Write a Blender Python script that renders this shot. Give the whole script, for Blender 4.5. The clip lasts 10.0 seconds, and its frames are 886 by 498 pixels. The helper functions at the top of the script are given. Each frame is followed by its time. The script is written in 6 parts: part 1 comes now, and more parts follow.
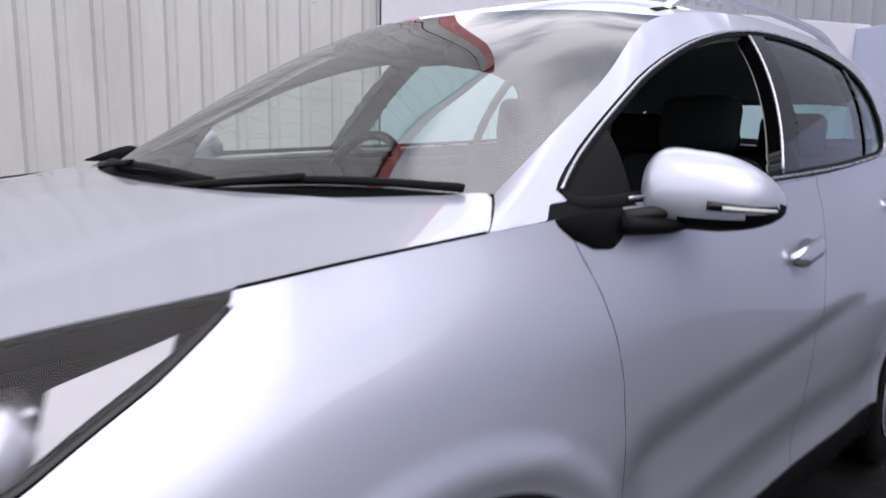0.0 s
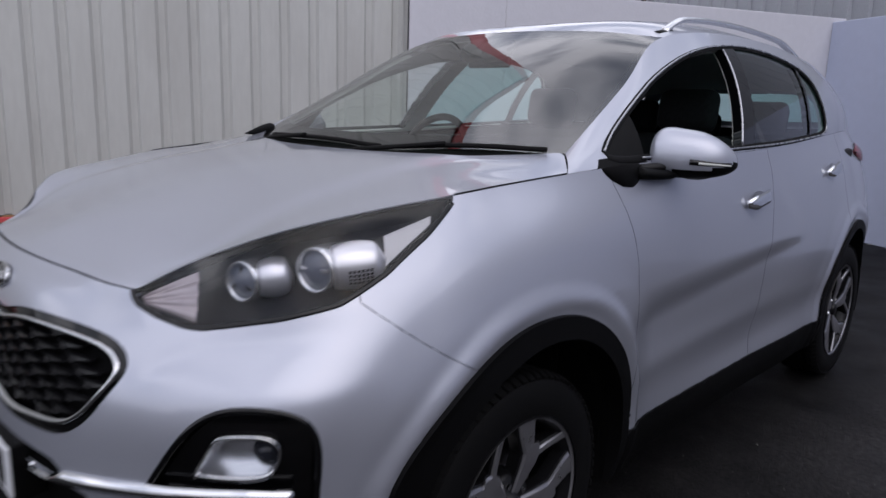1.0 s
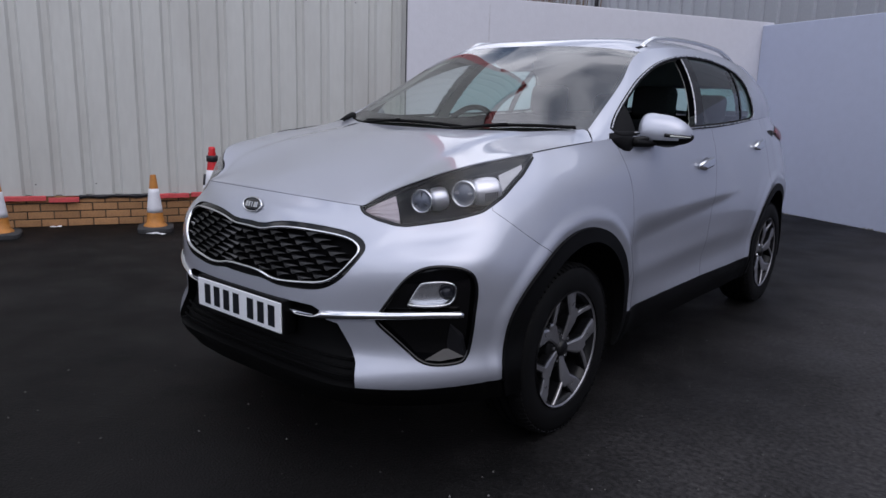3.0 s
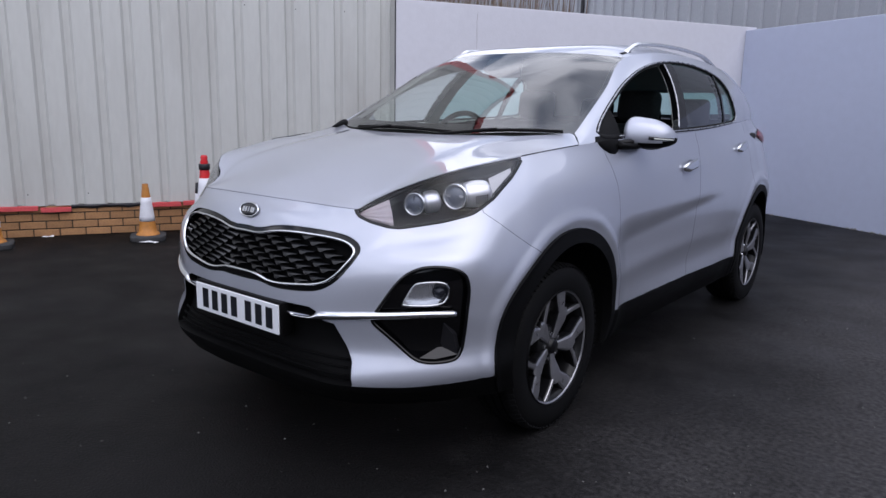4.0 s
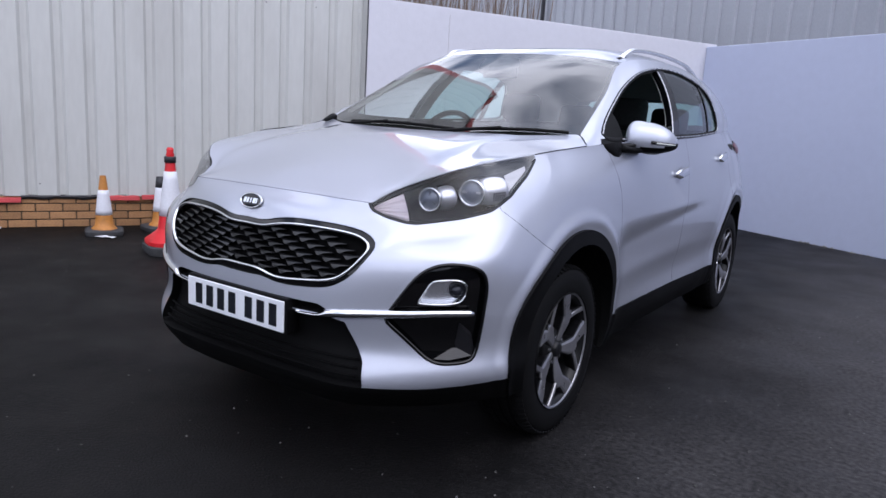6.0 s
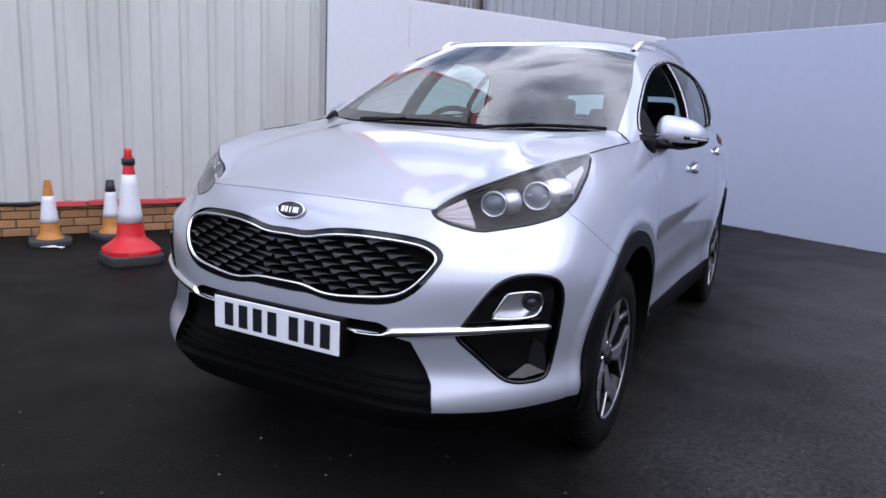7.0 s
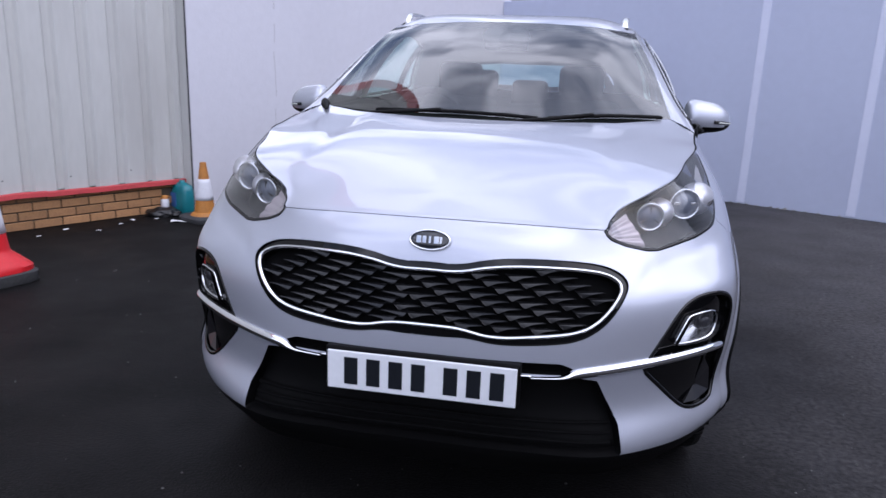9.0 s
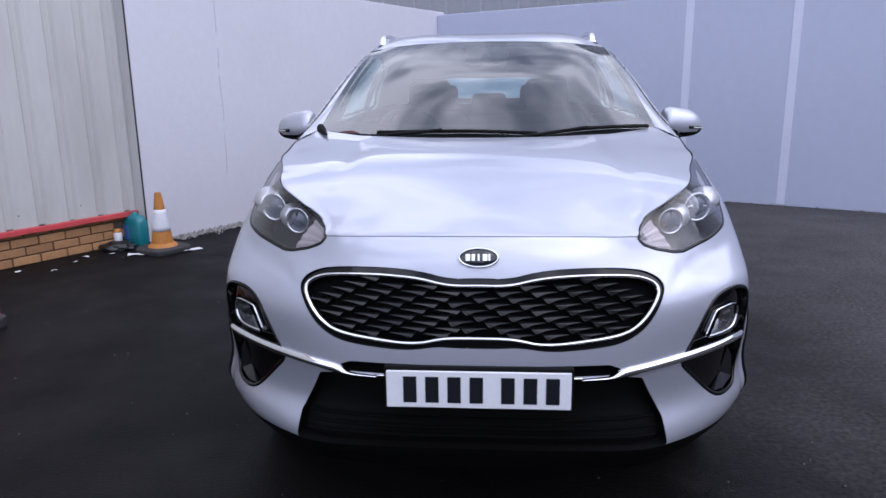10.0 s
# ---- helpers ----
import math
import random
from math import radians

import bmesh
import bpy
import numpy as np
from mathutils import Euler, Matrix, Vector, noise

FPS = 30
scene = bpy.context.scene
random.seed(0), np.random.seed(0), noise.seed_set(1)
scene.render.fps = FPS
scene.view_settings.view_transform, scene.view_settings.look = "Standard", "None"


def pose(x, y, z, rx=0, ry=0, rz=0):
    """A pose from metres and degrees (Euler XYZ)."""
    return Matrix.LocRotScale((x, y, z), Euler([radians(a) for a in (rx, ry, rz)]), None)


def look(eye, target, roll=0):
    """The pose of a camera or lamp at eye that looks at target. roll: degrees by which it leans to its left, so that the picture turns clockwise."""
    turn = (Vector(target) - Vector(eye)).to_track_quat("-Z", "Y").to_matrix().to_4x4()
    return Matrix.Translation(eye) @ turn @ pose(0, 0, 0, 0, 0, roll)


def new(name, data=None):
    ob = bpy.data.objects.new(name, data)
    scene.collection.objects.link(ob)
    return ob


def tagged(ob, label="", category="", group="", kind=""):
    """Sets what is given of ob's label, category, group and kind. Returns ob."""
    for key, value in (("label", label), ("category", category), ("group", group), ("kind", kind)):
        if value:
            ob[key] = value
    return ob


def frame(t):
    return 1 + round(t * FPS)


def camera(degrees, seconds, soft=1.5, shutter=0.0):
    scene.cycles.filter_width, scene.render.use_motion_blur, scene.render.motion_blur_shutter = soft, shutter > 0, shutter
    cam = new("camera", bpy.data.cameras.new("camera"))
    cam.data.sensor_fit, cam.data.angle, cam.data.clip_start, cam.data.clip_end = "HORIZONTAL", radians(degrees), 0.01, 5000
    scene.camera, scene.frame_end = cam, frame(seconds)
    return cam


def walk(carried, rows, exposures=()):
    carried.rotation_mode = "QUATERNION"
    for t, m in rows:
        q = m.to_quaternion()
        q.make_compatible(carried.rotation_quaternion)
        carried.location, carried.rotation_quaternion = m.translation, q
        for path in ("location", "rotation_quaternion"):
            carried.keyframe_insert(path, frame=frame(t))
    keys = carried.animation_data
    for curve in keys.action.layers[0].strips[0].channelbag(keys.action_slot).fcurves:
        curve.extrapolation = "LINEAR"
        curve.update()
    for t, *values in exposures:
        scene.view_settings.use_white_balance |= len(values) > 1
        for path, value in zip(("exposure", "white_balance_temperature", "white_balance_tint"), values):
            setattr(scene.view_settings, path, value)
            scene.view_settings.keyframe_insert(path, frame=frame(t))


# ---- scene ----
cam = camera(64.9, 10.0, shutter=0.5)
PATH = [
    (0, (1.436, 0.386, 1.298), (0.057, 1.793, 0.955), 1.3),
    (0.5, (1.604, 0.016, 1.288), (0.263, 1.444, 0.882), 0.8),
    (1, (1.793, -0.358, 1.308), (0.44, 1.061, 0.91), 1.8),
    (1.5, (1.92, -0.7, 1.305), (0.605, 0.741, 0.865), 2.0),
    (2, (2.078, -1.01, 1.313), (0.752, 0.428, 0.894), 2.3),
    (2.5, (2.135, -1.264, 1.294), (0.864, 0.221, 0.873), 2.7),
    (3, (2.161, -1.449, 1.299), (0.916, 0.06, 0.883), 1.7),
    (4.5, (2.219, -1.515, 1.295), (0.994, 0.018, 0.911), 1.2),
    (5, (2.227, -1.507, 1.299), (0.973, 0.011, 0.949), 1.1),
    (5.5, (2.144, -1.557, 1.268), (0.961, 0.014, 0.903), 2.3),
    (7, (1.481, -1.666, 1.23), (0.558, 0.067, 0.851), 2.8),
    (7.5, (1.208, -1.715, 1.254), (0.432, 0.084, 0.852), 1.4),
    (8, (0.893, -1.65, 1.263), (0.229, 0.192, 0.856), 0.5),
    (8.5, (0.556, -1.636, 1.284), (0.09, 0.259, 0.846), 1.1),
    (9, (0.36, -1.716, 1.331), (0.012, 0.194, 0.851), 2.1),
    (9.5, (0.135, -1.792, 1.364), (-0.024, 0.15, 0.913), 1.1),
    (10, (0.042, -1.839, 1.371), (-0.103, 0.104, 0.921), -0.7),
]
EXPOSURES = [(0, .66, 6700, 18), (.5, .17, 6620, 17), (1, -.05, 6520, 16), (2, -.12, 6380, 15), (2.5, -.13, 6380, 15), (3, .02, 6370, 15), (4.5, .43, 6250, 15.5), (7.5, .66, 6080, 17.5),
             (10, .49, 5990, 19.5)]
walk(cam, [(t, look(eye, target, roll)) for t, eye, target, roll in PATH], EXPOSURES)

# ---- world, sun and exposure ----
SUN_UP, SUN_ROUND = 54.0, 112.0
world = bpy.data.worlds.new("sky")
scene.world = world
world.use_nodes = True
wn = world.node_tree
sky = wn.nodes.new("ShaderNodeTexSky")
sky.sky_type, sky.sun_disc = "NISHITA", False
sky.sun_elevation, sky.sun_rotation = radians(SUN_UP), radians(SUN_ROUND)
sky.air_density, sky.dust_density, sky.ozone_density = 1.0, 3.0, 1.0
# broken cloud over the blue
wcoord = wn.nodes.new("ShaderNodeTexCoord")
wmap = wn.nodes.new("ShaderNodeMapping")
wmap.inputs["Scale"].default_value = (1.0, 1.0, 2.2)
wn.links.new(wcoord.outputs["Generated"], wmap.inputs["Vector"])
cloud = wn.nodes.new("ShaderNodeTexNoise")
cloud.inputs["Scale"].default_value, cloud.inputs["Detail"].default_value, cloud.inputs["Roughness"].default_value = 3.0, 5.0, 0.52
wn.links.new(wmap.outputs["Vector"], cloud.inputs["Vector"])
cover = wn.nodes.new("ShaderNodeValToRGB")
cover.color_ramp.elements[0].position, cover.color_ramp.elements[1].position = 0.28, 0.56
wn.links.new(cloud.outputs["Fac"], cover.inputs["Fac"])
tone = wn.nodes.new("ShaderNodeValToRGB")
tone.color_ramp.elements[0].color, tone.color_ramp.elements[1].color = (6.6, 7.2, 8.5, 1), (13.4, 13.9, 15.1, 1)
tone.color_ramp.elements[0].position, tone.color_ramp.elements[1].position = 0.31, 0.60
wn.links.new(cloud.outputs["Fac"], tone.inputs["Fac"])
wmix = wn.nodes.new("ShaderNodeMix")
wmix.data_type = "RGBA"
wn.links.new(cover.outputs["Color"], wmix.inputs[0])
wn.links.new(sky.outputs["Color"], wmix.inputs[6])
wn.links.new(tone.outputs["Color"], wmix.inputs[7])
wn.links.new(wmix.outputs[2], wn.nodes["Background"].inputs["Color"])
wn.nodes["Background"].inputs["Strength"].default_value = 0.113

sun = new("sun", bpy.data.lights.new("sun", "SUN"))
sun.data.energy, sun.data.angle, sun.data.color = 0.45, radians(60), (1.0, 0.96, 0.9)
sun_way = Vector((math.sin(radians(SUN_ROUND)) * math.cos(radians(SUN_UP)), math.cos(radians(SUN_ROUND)) * math.cos(radians(SUN_UP)), math.sin(radians(SUN_UP))))
sun.matrix_basis = look(sun_way * 30, (0, 0, 0))
scene.view_settings.exposure = 0.0


# ---- materials ----
def material(name, base, rough=0.5, metal=0.0, grain=0.0, grain_scale=60.0, stain=0.0, stain_scale=2.0, stain_tone=(0.1, 0.09, 0.08), relief=0.0,
             relief_scale=80.0, coat=0.0, vary=0.0, island=False, rough_vary=0.0, stretch=(1, 1, 1), gloss=0.5):
    """A principled material with grain, stains, fine relief, and variation from piece to piece."""
    m = bpy.data.materials.new(name)
    m.use_nodes = True
    n, l = m.node_tree.nodes, m.node_tree.links
    b = n["Principled BSDF"]
    b.inputs["Roughness"].default_value, b.inputs["Metallic"].default_value = rough, metal
    b.inputs["Specular IOR Level"].default_value = gloss
    if coat:
        b.inputs["Coat Weight"].default_value, b.inputs["Coat Roughness"].default_value = coat, 0.02
    coord = n.new("ShaderNodeTexCoord")
    mapping = n.new("ShaderNodeMapping")
    mapping.inputs["Scale"].default_value = stretch
    l.new(coord.outputs["Object"], mapping.inputs["Vector"])
    where = mapping.outputs["Vector"]
    rgb = n.new("ShaderNodeRGB")
    rgb.outputs[0].default_value = (*base, 1)
    colour = rgb.outputs[0]

    def mixed(kind, fac, a, c):
        x = n.new("ShaderNodeMix")
        x.data_type, x.blend_type = "RGBA", kind
        if isinstance(fac, float):
            x.inputs[0].default_value = fac
        else:
            l.new(fac, x.inputs[0])
        l.new(a, x.inputs[6])
        if isinstance(c, tuple):
            x.inputs[7].default_value = (*c, 1)
        else:
            l.new(c, x.inputs[7])
        return x.outputs[2]

    def noisy(scale, detail=4.0):
        x = n.new("ShaderNodeTexNoise")
        x.inputs["Scale"].default_value, x.inputs["Detail"].default_value = scale, detail
        l.new(where, x.inputs["Vector"])
        return x.outputs["Fac"]

    def ranged(fac, a, c, lo=0.0, hi=1.0):
        x = n.new("ShaderNodeMapRange")
        x.inputs[1].default_value, x.inputs[2].default_value, x.inputs[3].default_value, x.inputs[4].default_value = a, c, lo, hi
        l.new(fac, x.inputs[0])
        return x.outputs[0]

    if grain:
        g = ranged(noisy(grain_scale), 0.3, 0.7, 1 - grain, 1 + grain)
        x = n.new("ShaderNodeVectorMath")
        x.operation = "SCALE"
        l.new(colour, x.inputs[0])
        l.new(g, x.inputs["Scale"])
        colour = x.outputs[0]
    if stain:
        colour = mixed("MIX", ranged(noisy(stain_scale, 6.0), 0.5, 0.75, 0.0, stain), colour, stain_tone)
    if vary:
        info = n.new("ShaderNodeNewGeometry") if island else n.new("ShaderNodeObjectInfo")
        r = ranged(info.outputs["Random Per Island" if island else "Random"], 0, 1, 1 - vary, 1 + vary)
        x = n.new("ShaderNodeVectorMath")
        x.operation = "SCALE"
        l.new(colour, x.inputs[0])
        l.new(r, x.inputs["Scale"])
        colour = x.outputs[0]
    l.new(colour, b.inputs["Base Color"])
    if rough_vary:
        l.new(ranged(noisy(stain_scale * 2.3, 5.0), 0.3, 0.7, rough - rough_vary, rough + rough_vary), b.inputs["Roughness"])
    if relief:
        bump = n.new("ShaderNodeBump")
        bump.inputs["Strength"].default_value, bump.inputs["Distance"].default_value = 1.0, relief
        l.new(noisy(relief_scale, 3.0), bump.inputs["Height"])
        l.new(bump.outputs[0], b.inputs["Normal"])
    return m


def glass(name, tint, rough=0.0, base=0.09, rise=4.0, film=0.0):
    """A thin pane: clear, tinted, with the gloss of glass and a film of dust."""
    m = bpy.data.materials.new(name)
    m.use_nodes = True
    n, l = m.node_tree.nodes, m.node_tree.links
    n.remove(n["Principled BSDF"])
    clear, shine, mix, facing = n.new("ShaderNodeBsdfTransparent"), n.new("ShaderNodeBsdfGlossy"), n.new("ShaderNodeMixShader"), n.new("ShaderNodeLayerWeight")
    clear.inputs["Color"].default_value = (*tint, 1)
    shine.inputs["Roughness"].default_value = rough
    facing.inputs["Blend"].default_value = 0.5
    power, gloss = n.new("ShaderNodeMath"), n.new("ShaderNodeMapRange")
    power.operation = "POWER"
    power.inputs[1].default_value = rise
    gloss.inputs[3].default_value, gloss.inputs[4].default_value = base, 1.0
    l.new(facing.outputs["Facing"], power.inputs[0])
    l.new(power.outputs[0], gloss.inputs[0])
    l.new(gloss.outputs[0], mix.inputs[0])
    l.new(clear.outputs[0], mix.inputs[1])
    l.new(shine.outputs[0], mix.inputs[2])
    out = mix.outputs[0]
    if film:
        dust, veil, coord, cloudy, share = n.new("ShaderNodeBsdfDiffuse"), n.new("ShaderNodeMixShader"), n.new("ShaderNodeTexCoord"), n.new("ShaderNodeTexNoise"), n.new("ShaderNodeMapRange")
        dust.inputs["Color"].default_value = (0.56, 0.62, 0.58, 1)
        cloudy.inputs["Scale"].default_value, cloudy.inputs["Detail"].default_value = 2.6, 6.0
        share.inputs[1].default_value, share.inputs[2].default_value, share.inputs[3].default_value, share.inputs[4].default_value = 0.3, 0.7, film * .6, film * 1.4
        l.new(coord.outputs["Object"], cloudy.inputs["Vector"])
        l.new(cloudy.outputs["Fac"], share.inputs[0])
        l.new(share.outputs[0], veil.inputs[0])
        l.new(out, veil.inputs[1])
        l.new(dust.outputs[0], veil.inputs[2])
        out = veil.outputs[0]
    l.new(out, n["Material Output"].inputs["Surface"])
    return m


WINDOW_TRIM = material("satin_window_trim", (0.46, 0.47, 0.50), 0.28, 0.8, rough_vary=0.05, stain_scale=9)
PAINT = material("silver_paint", (0.472, 0.494, 0.570), 0.41, 0.61, grain=0.03, grain_scale=900, coat=1.0, relief=0.00004, relief_scale=1500)
CHROME = material("chrome", (0.80, 0.81, 0.83), 0.06, 1.0, rough_vary=0.02, stain_scale=9)
DULL_CHROME = material("satin_reflector", (0.82, 0.83, 0.85), 0.22, 0.9)
GLOSS_BLACK = material("gloss_black_plastic", (0.002, 0.002, 0.0025), 0.06, gloss=0.4)
TRIM_BLACK = material("black_plastic", (0.0017, 0.0017, 0.0020), 0.6, grain=0.2, grain_scale=400, relief=0.0004, relief_scale=700, gloss=0.12)
# near-black; in gaps and cavities it also puts the shade into the colour
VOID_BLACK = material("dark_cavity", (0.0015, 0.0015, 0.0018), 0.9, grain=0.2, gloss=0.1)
FLAP_BLACK = material("satin_black_plastic", (0.010, 0.010, 0.012), 0.3, grain=0.1, gloss=0.45)
GRILLE_BLACK = material("grille_plastic", (0.007, 0.007, 0.008), 0.17, grain=0.1, gloss=0.5)
RUBBER = material("tyre_rubber", (0.003, 0.003, 0.0034), 0.7, grain=0.2, grain_scale=120, stain=0.3, stain_scale=14, stain_tone=(0.007, 0.0067, 0.0064), gloss=0.15)
ALLOY = material("machined_alloy", (0.35, 0.35, 0.375), 0.33, 0.8, grain=0.05, grain_scale=200, rough_vary=0.06, stain_scale=12)
ALLOY_DARK = material("dark_painted_alloy", (0.006, 0.006, 0.007), 0.35, gloss=0.3)
DISC = material("brake_steel", (0.30, 0.29, 0.28), 0.4, 1.0, stain=0.4, stain_scale=10, stain_tone=(0.15, 0.08, 0.05))
CLOTH = material("seat_cloth", (0.010, 0.010, 0.0115), 0.9, grain=0.25, grain_scale=60, gloss=0.2)
DASH = material("dashboard_plastic", (0.012, 0.012, 0.013), 0.6, grain=0.15, gloss=0.3)
LINER = material("grey_lining", (0.58, 0.60, 0.57), 0.9, grain=0.1, grain_scale=300)
HEADLAMP_GREY = material("lamp_housing", (0.010, 0.010, 0.013), 0.5, 0.0, grain=0.05, gloss=0.2)
SCREEN_GLASS = glass("windscreen_glass", (0.91, 0.99, 0.955), base=0.155)
SIDE_GLASS = glass("side_glass", (0.93, 0.98, 0.955), base=0.05)
REAR_GLASS = glass("tinted_glass", (0.52, 0.74, 0.71), base=0.06)
LAMP_GLASS = glass("lamp_cover", (0.93, 0.94, 0.96), base=0.018, rise=2.2)
PROJECTOR = material("projector_lens", (0.095, 0.11, 0.15), 0.03, 0.0, gloss=0.8)
FOG_LENS = material("fog_lens", (0.02, 0.022, 0.03), 0.05, gloss=0.5)
MARKER = material("frosted_marker", (0.50, 0.49, 0.50), 0.35, grain=0.05, grain_scale=80)
LAMP_BODY = material("brushed_lamp_body", (0.70, 0.70, 0.74), 0.36, 0.75, rough_vary=0.05, stain_scale=20)
AMBER = material("lamp_reflector_strip", (0.42, 0.365, 0.38), 0.30, 0.3, grain=0.06, grain_scale=90)
TAIL_RED = material("red_lamp_lens", (0.16, 0.006, 0.012), 0.12, gloss=0.4)
PLATE_WHITE = material("white_plate", (0.74, 0.76, 0.80), 0.35, grain=0.02, coat=0.3)
BADGE_BLACK = material("badge_enamel", (0.01, 0.012, 0.016), 0.12, coat=0.6)
CONE_RED = material("red_cone_plastic", (0.60, 0.012, 0.018), 0.42, grain=0.06, stain=0.35, stain_scale=7, stain_tone=(0.32, 0.010, 0.012))
CONE_ORANGE = material("orange_cone_plastic", (0.47, 0.19, 0.035), 0.55, grain=0.1, stain=0.6, stain_scale=9, stain_tone=(0.22, 0.10, 0.035))
SLEEVE = material("white_reflective_sleeve", (0.68, 0.69, 0.74), 0.5, grain=0.04, stain=0.12, stain_scale=10, stain_tone=(0.45, 0.45, 0.47))
CONE_BASE = material("grey_rubber_base", (0.05, 0.051, 0.054), 0.8, grain=0.2, relief=0.002, relief_scale=60, stain=0.4, stain_scale=8, stain_tone=(0.07, 0.07, 0.07), gloss=0.2)
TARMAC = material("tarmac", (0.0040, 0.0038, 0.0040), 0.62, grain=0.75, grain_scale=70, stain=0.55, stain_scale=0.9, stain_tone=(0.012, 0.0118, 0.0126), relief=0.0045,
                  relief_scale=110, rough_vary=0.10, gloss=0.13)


def painted_light(m, tone, low, high):
    """Painted light: lightens the colour towards the yard's open side, in ragged patches."""
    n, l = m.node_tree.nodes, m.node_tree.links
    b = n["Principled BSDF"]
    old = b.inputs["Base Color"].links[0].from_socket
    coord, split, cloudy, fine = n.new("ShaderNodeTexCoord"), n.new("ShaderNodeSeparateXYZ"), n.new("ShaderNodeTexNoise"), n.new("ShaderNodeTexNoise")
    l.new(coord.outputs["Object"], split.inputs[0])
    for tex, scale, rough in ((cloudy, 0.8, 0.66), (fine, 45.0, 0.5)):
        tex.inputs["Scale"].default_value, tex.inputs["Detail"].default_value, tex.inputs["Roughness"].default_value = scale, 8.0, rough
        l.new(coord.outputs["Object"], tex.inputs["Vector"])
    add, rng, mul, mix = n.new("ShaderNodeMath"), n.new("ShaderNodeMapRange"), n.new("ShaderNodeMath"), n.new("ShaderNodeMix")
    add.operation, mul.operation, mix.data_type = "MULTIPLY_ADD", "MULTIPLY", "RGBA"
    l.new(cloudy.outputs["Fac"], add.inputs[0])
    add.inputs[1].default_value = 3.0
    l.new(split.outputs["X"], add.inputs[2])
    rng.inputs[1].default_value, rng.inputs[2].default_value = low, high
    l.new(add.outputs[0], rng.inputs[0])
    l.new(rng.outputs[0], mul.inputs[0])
    speckle_mask = n.new("ShaderNodeMapRange")
    speckle_mask.inputs[1].default_value, speckle_mask.inputs[2].default_value, speckle_mask.inputs[3].default_value = 0.35, 0.68, 0.25
    l.new(fine.outputs["Fac"], speckle_mask.inputs[0])
    l.new(speckle_mask.outputs[0], mul.inputs[1])
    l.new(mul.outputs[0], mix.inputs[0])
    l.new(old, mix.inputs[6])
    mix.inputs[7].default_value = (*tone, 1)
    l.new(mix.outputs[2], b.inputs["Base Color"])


# shade beside the car and paler ground beyond it are put into the colour
painted_light(TARMAC, (0.105, 0.099, 0.100), 2.1, 4.7)
CLADDING = material("weathered_white_cladding", (0.505, 0.51, 0.492), 0.45, grain=0.03, grain_scale=25, stain=0.6, stain_scale=1.6, stain_tone=(0.35, 0.34, 0.32),
                    stretch=(1, 1, 0.25), rough_vary=0.08)
FAR_CLADDING = material("grey_cladding", (0.36, 0.375, 0.41), 0.4, 0.2, grain=0.05, stain=0.3, stain_scale=0.6, stain_tone=(0.28, 0.29, 0.31), stretch=(1, 1, 0.3))
PINK_METAL = material("bleached_red_metal", (0.62, 0.24, 0.25), 0.5, grain=0.08, stain=0.5, stain_scale=5, stain_tone=(0.5, 0.12, 0.13))
RED_METAL = material("faded_red_metal", (0.50, 0.055, 0.06), 0.5, grain=0.1, stain=0.5, stain_scale=6, stain_tone=(0.25, 0.04, 0.04))
WALL_PAINT = material("white_painted_render", (0.60, 0.60, 0.65), 0.75, grain=0.02, grain_scale=14, stain=0.35, stain_scale=0.9, stain_tone=(0.52, 0.52, 0.57), relief=0.0015,
                      relief_scale=40)
WALL_PAINT_BLUE = material("bluish_white_panel", (0.45, 0.49, 0.62), 0.6, grain=0.02, grain_scale=10, stain=0.35, stain_scale=0.7, stain_tone=(0.40, 0.43, 0.57),
                           relief=0.001, relief_scale=30)
DARK_WALL = material("dark_grey_render", (0.045, 0.047, 0.052), 0.8, grain=0.08, grain_scale=14, stain=0.3, stain_scale=0.9, stain_tone=(0.035, 0.036, 0.04), relief=0.002, relief_scale=40)
GREY_WALL = material("grey_render", (0.22, 0.225, 0.235), 0.8, grain=0.05, grain_scale=14, stain=0.3, stain_scale=0.9, stain_tone=(0.17, 0.17, 0.18), relief=0.002, relief_scale=40)
JOINT_STRIP = material("white_joint_strip", (0.62, 0.65, 0.78), 0.6, grain=0.03, stain=0.3, stain_scale=3, stain_tone=(0.5, 0.53, 0.66))
BRICK = material("tan_brick", (0.36, 0.19, 0.085), 0.85, grain=0.15, grain_scale=70, stain=0.4, stain_scale=12, stain_tone=(0.24, 0.13, 0.07), relief=0.002, relief_scale=90, vary=0.18)
MORTAR = material("mortar", (0.07, 0.055, 0.04), 0.95, grain=0.2, grain_scale=90)
TEAL_PLASTIC = material("teal_plastic", (0.010, 0.17, 0.20), 0.3, grain=0.05)
BLUE_LABEL = material("blue_label", (0.05, 0.13, 0.34), 0.5, grain=0.05)
PAPER = material("paper", (0.72, 0.73, 0.76), 0.8, grain=0.05)
BLACK_BAG = material("black_polythene", (0.008, 0.008, 0.009), 0.35, relief=0.01, relief_scale=22)
GRIT = material("dusty_grit", (0.10, 0.098, 0.095), 0.9, grain=0.2, vary=0.6, island=True)
RUBBLE = material("grey_rubble", (0.20, 0.195, 0.19), 0.9, grain=0.2, vary=0.4, island=True)
TWIG = material("dry_twigs", (0.20, 0.14, 0.10), 0.9, grain=0.3, vary=0.4, island=True)
DARK_METAL = material("dark_metal", (0.03, 0.03, 0.035), 0.5, 0.3)


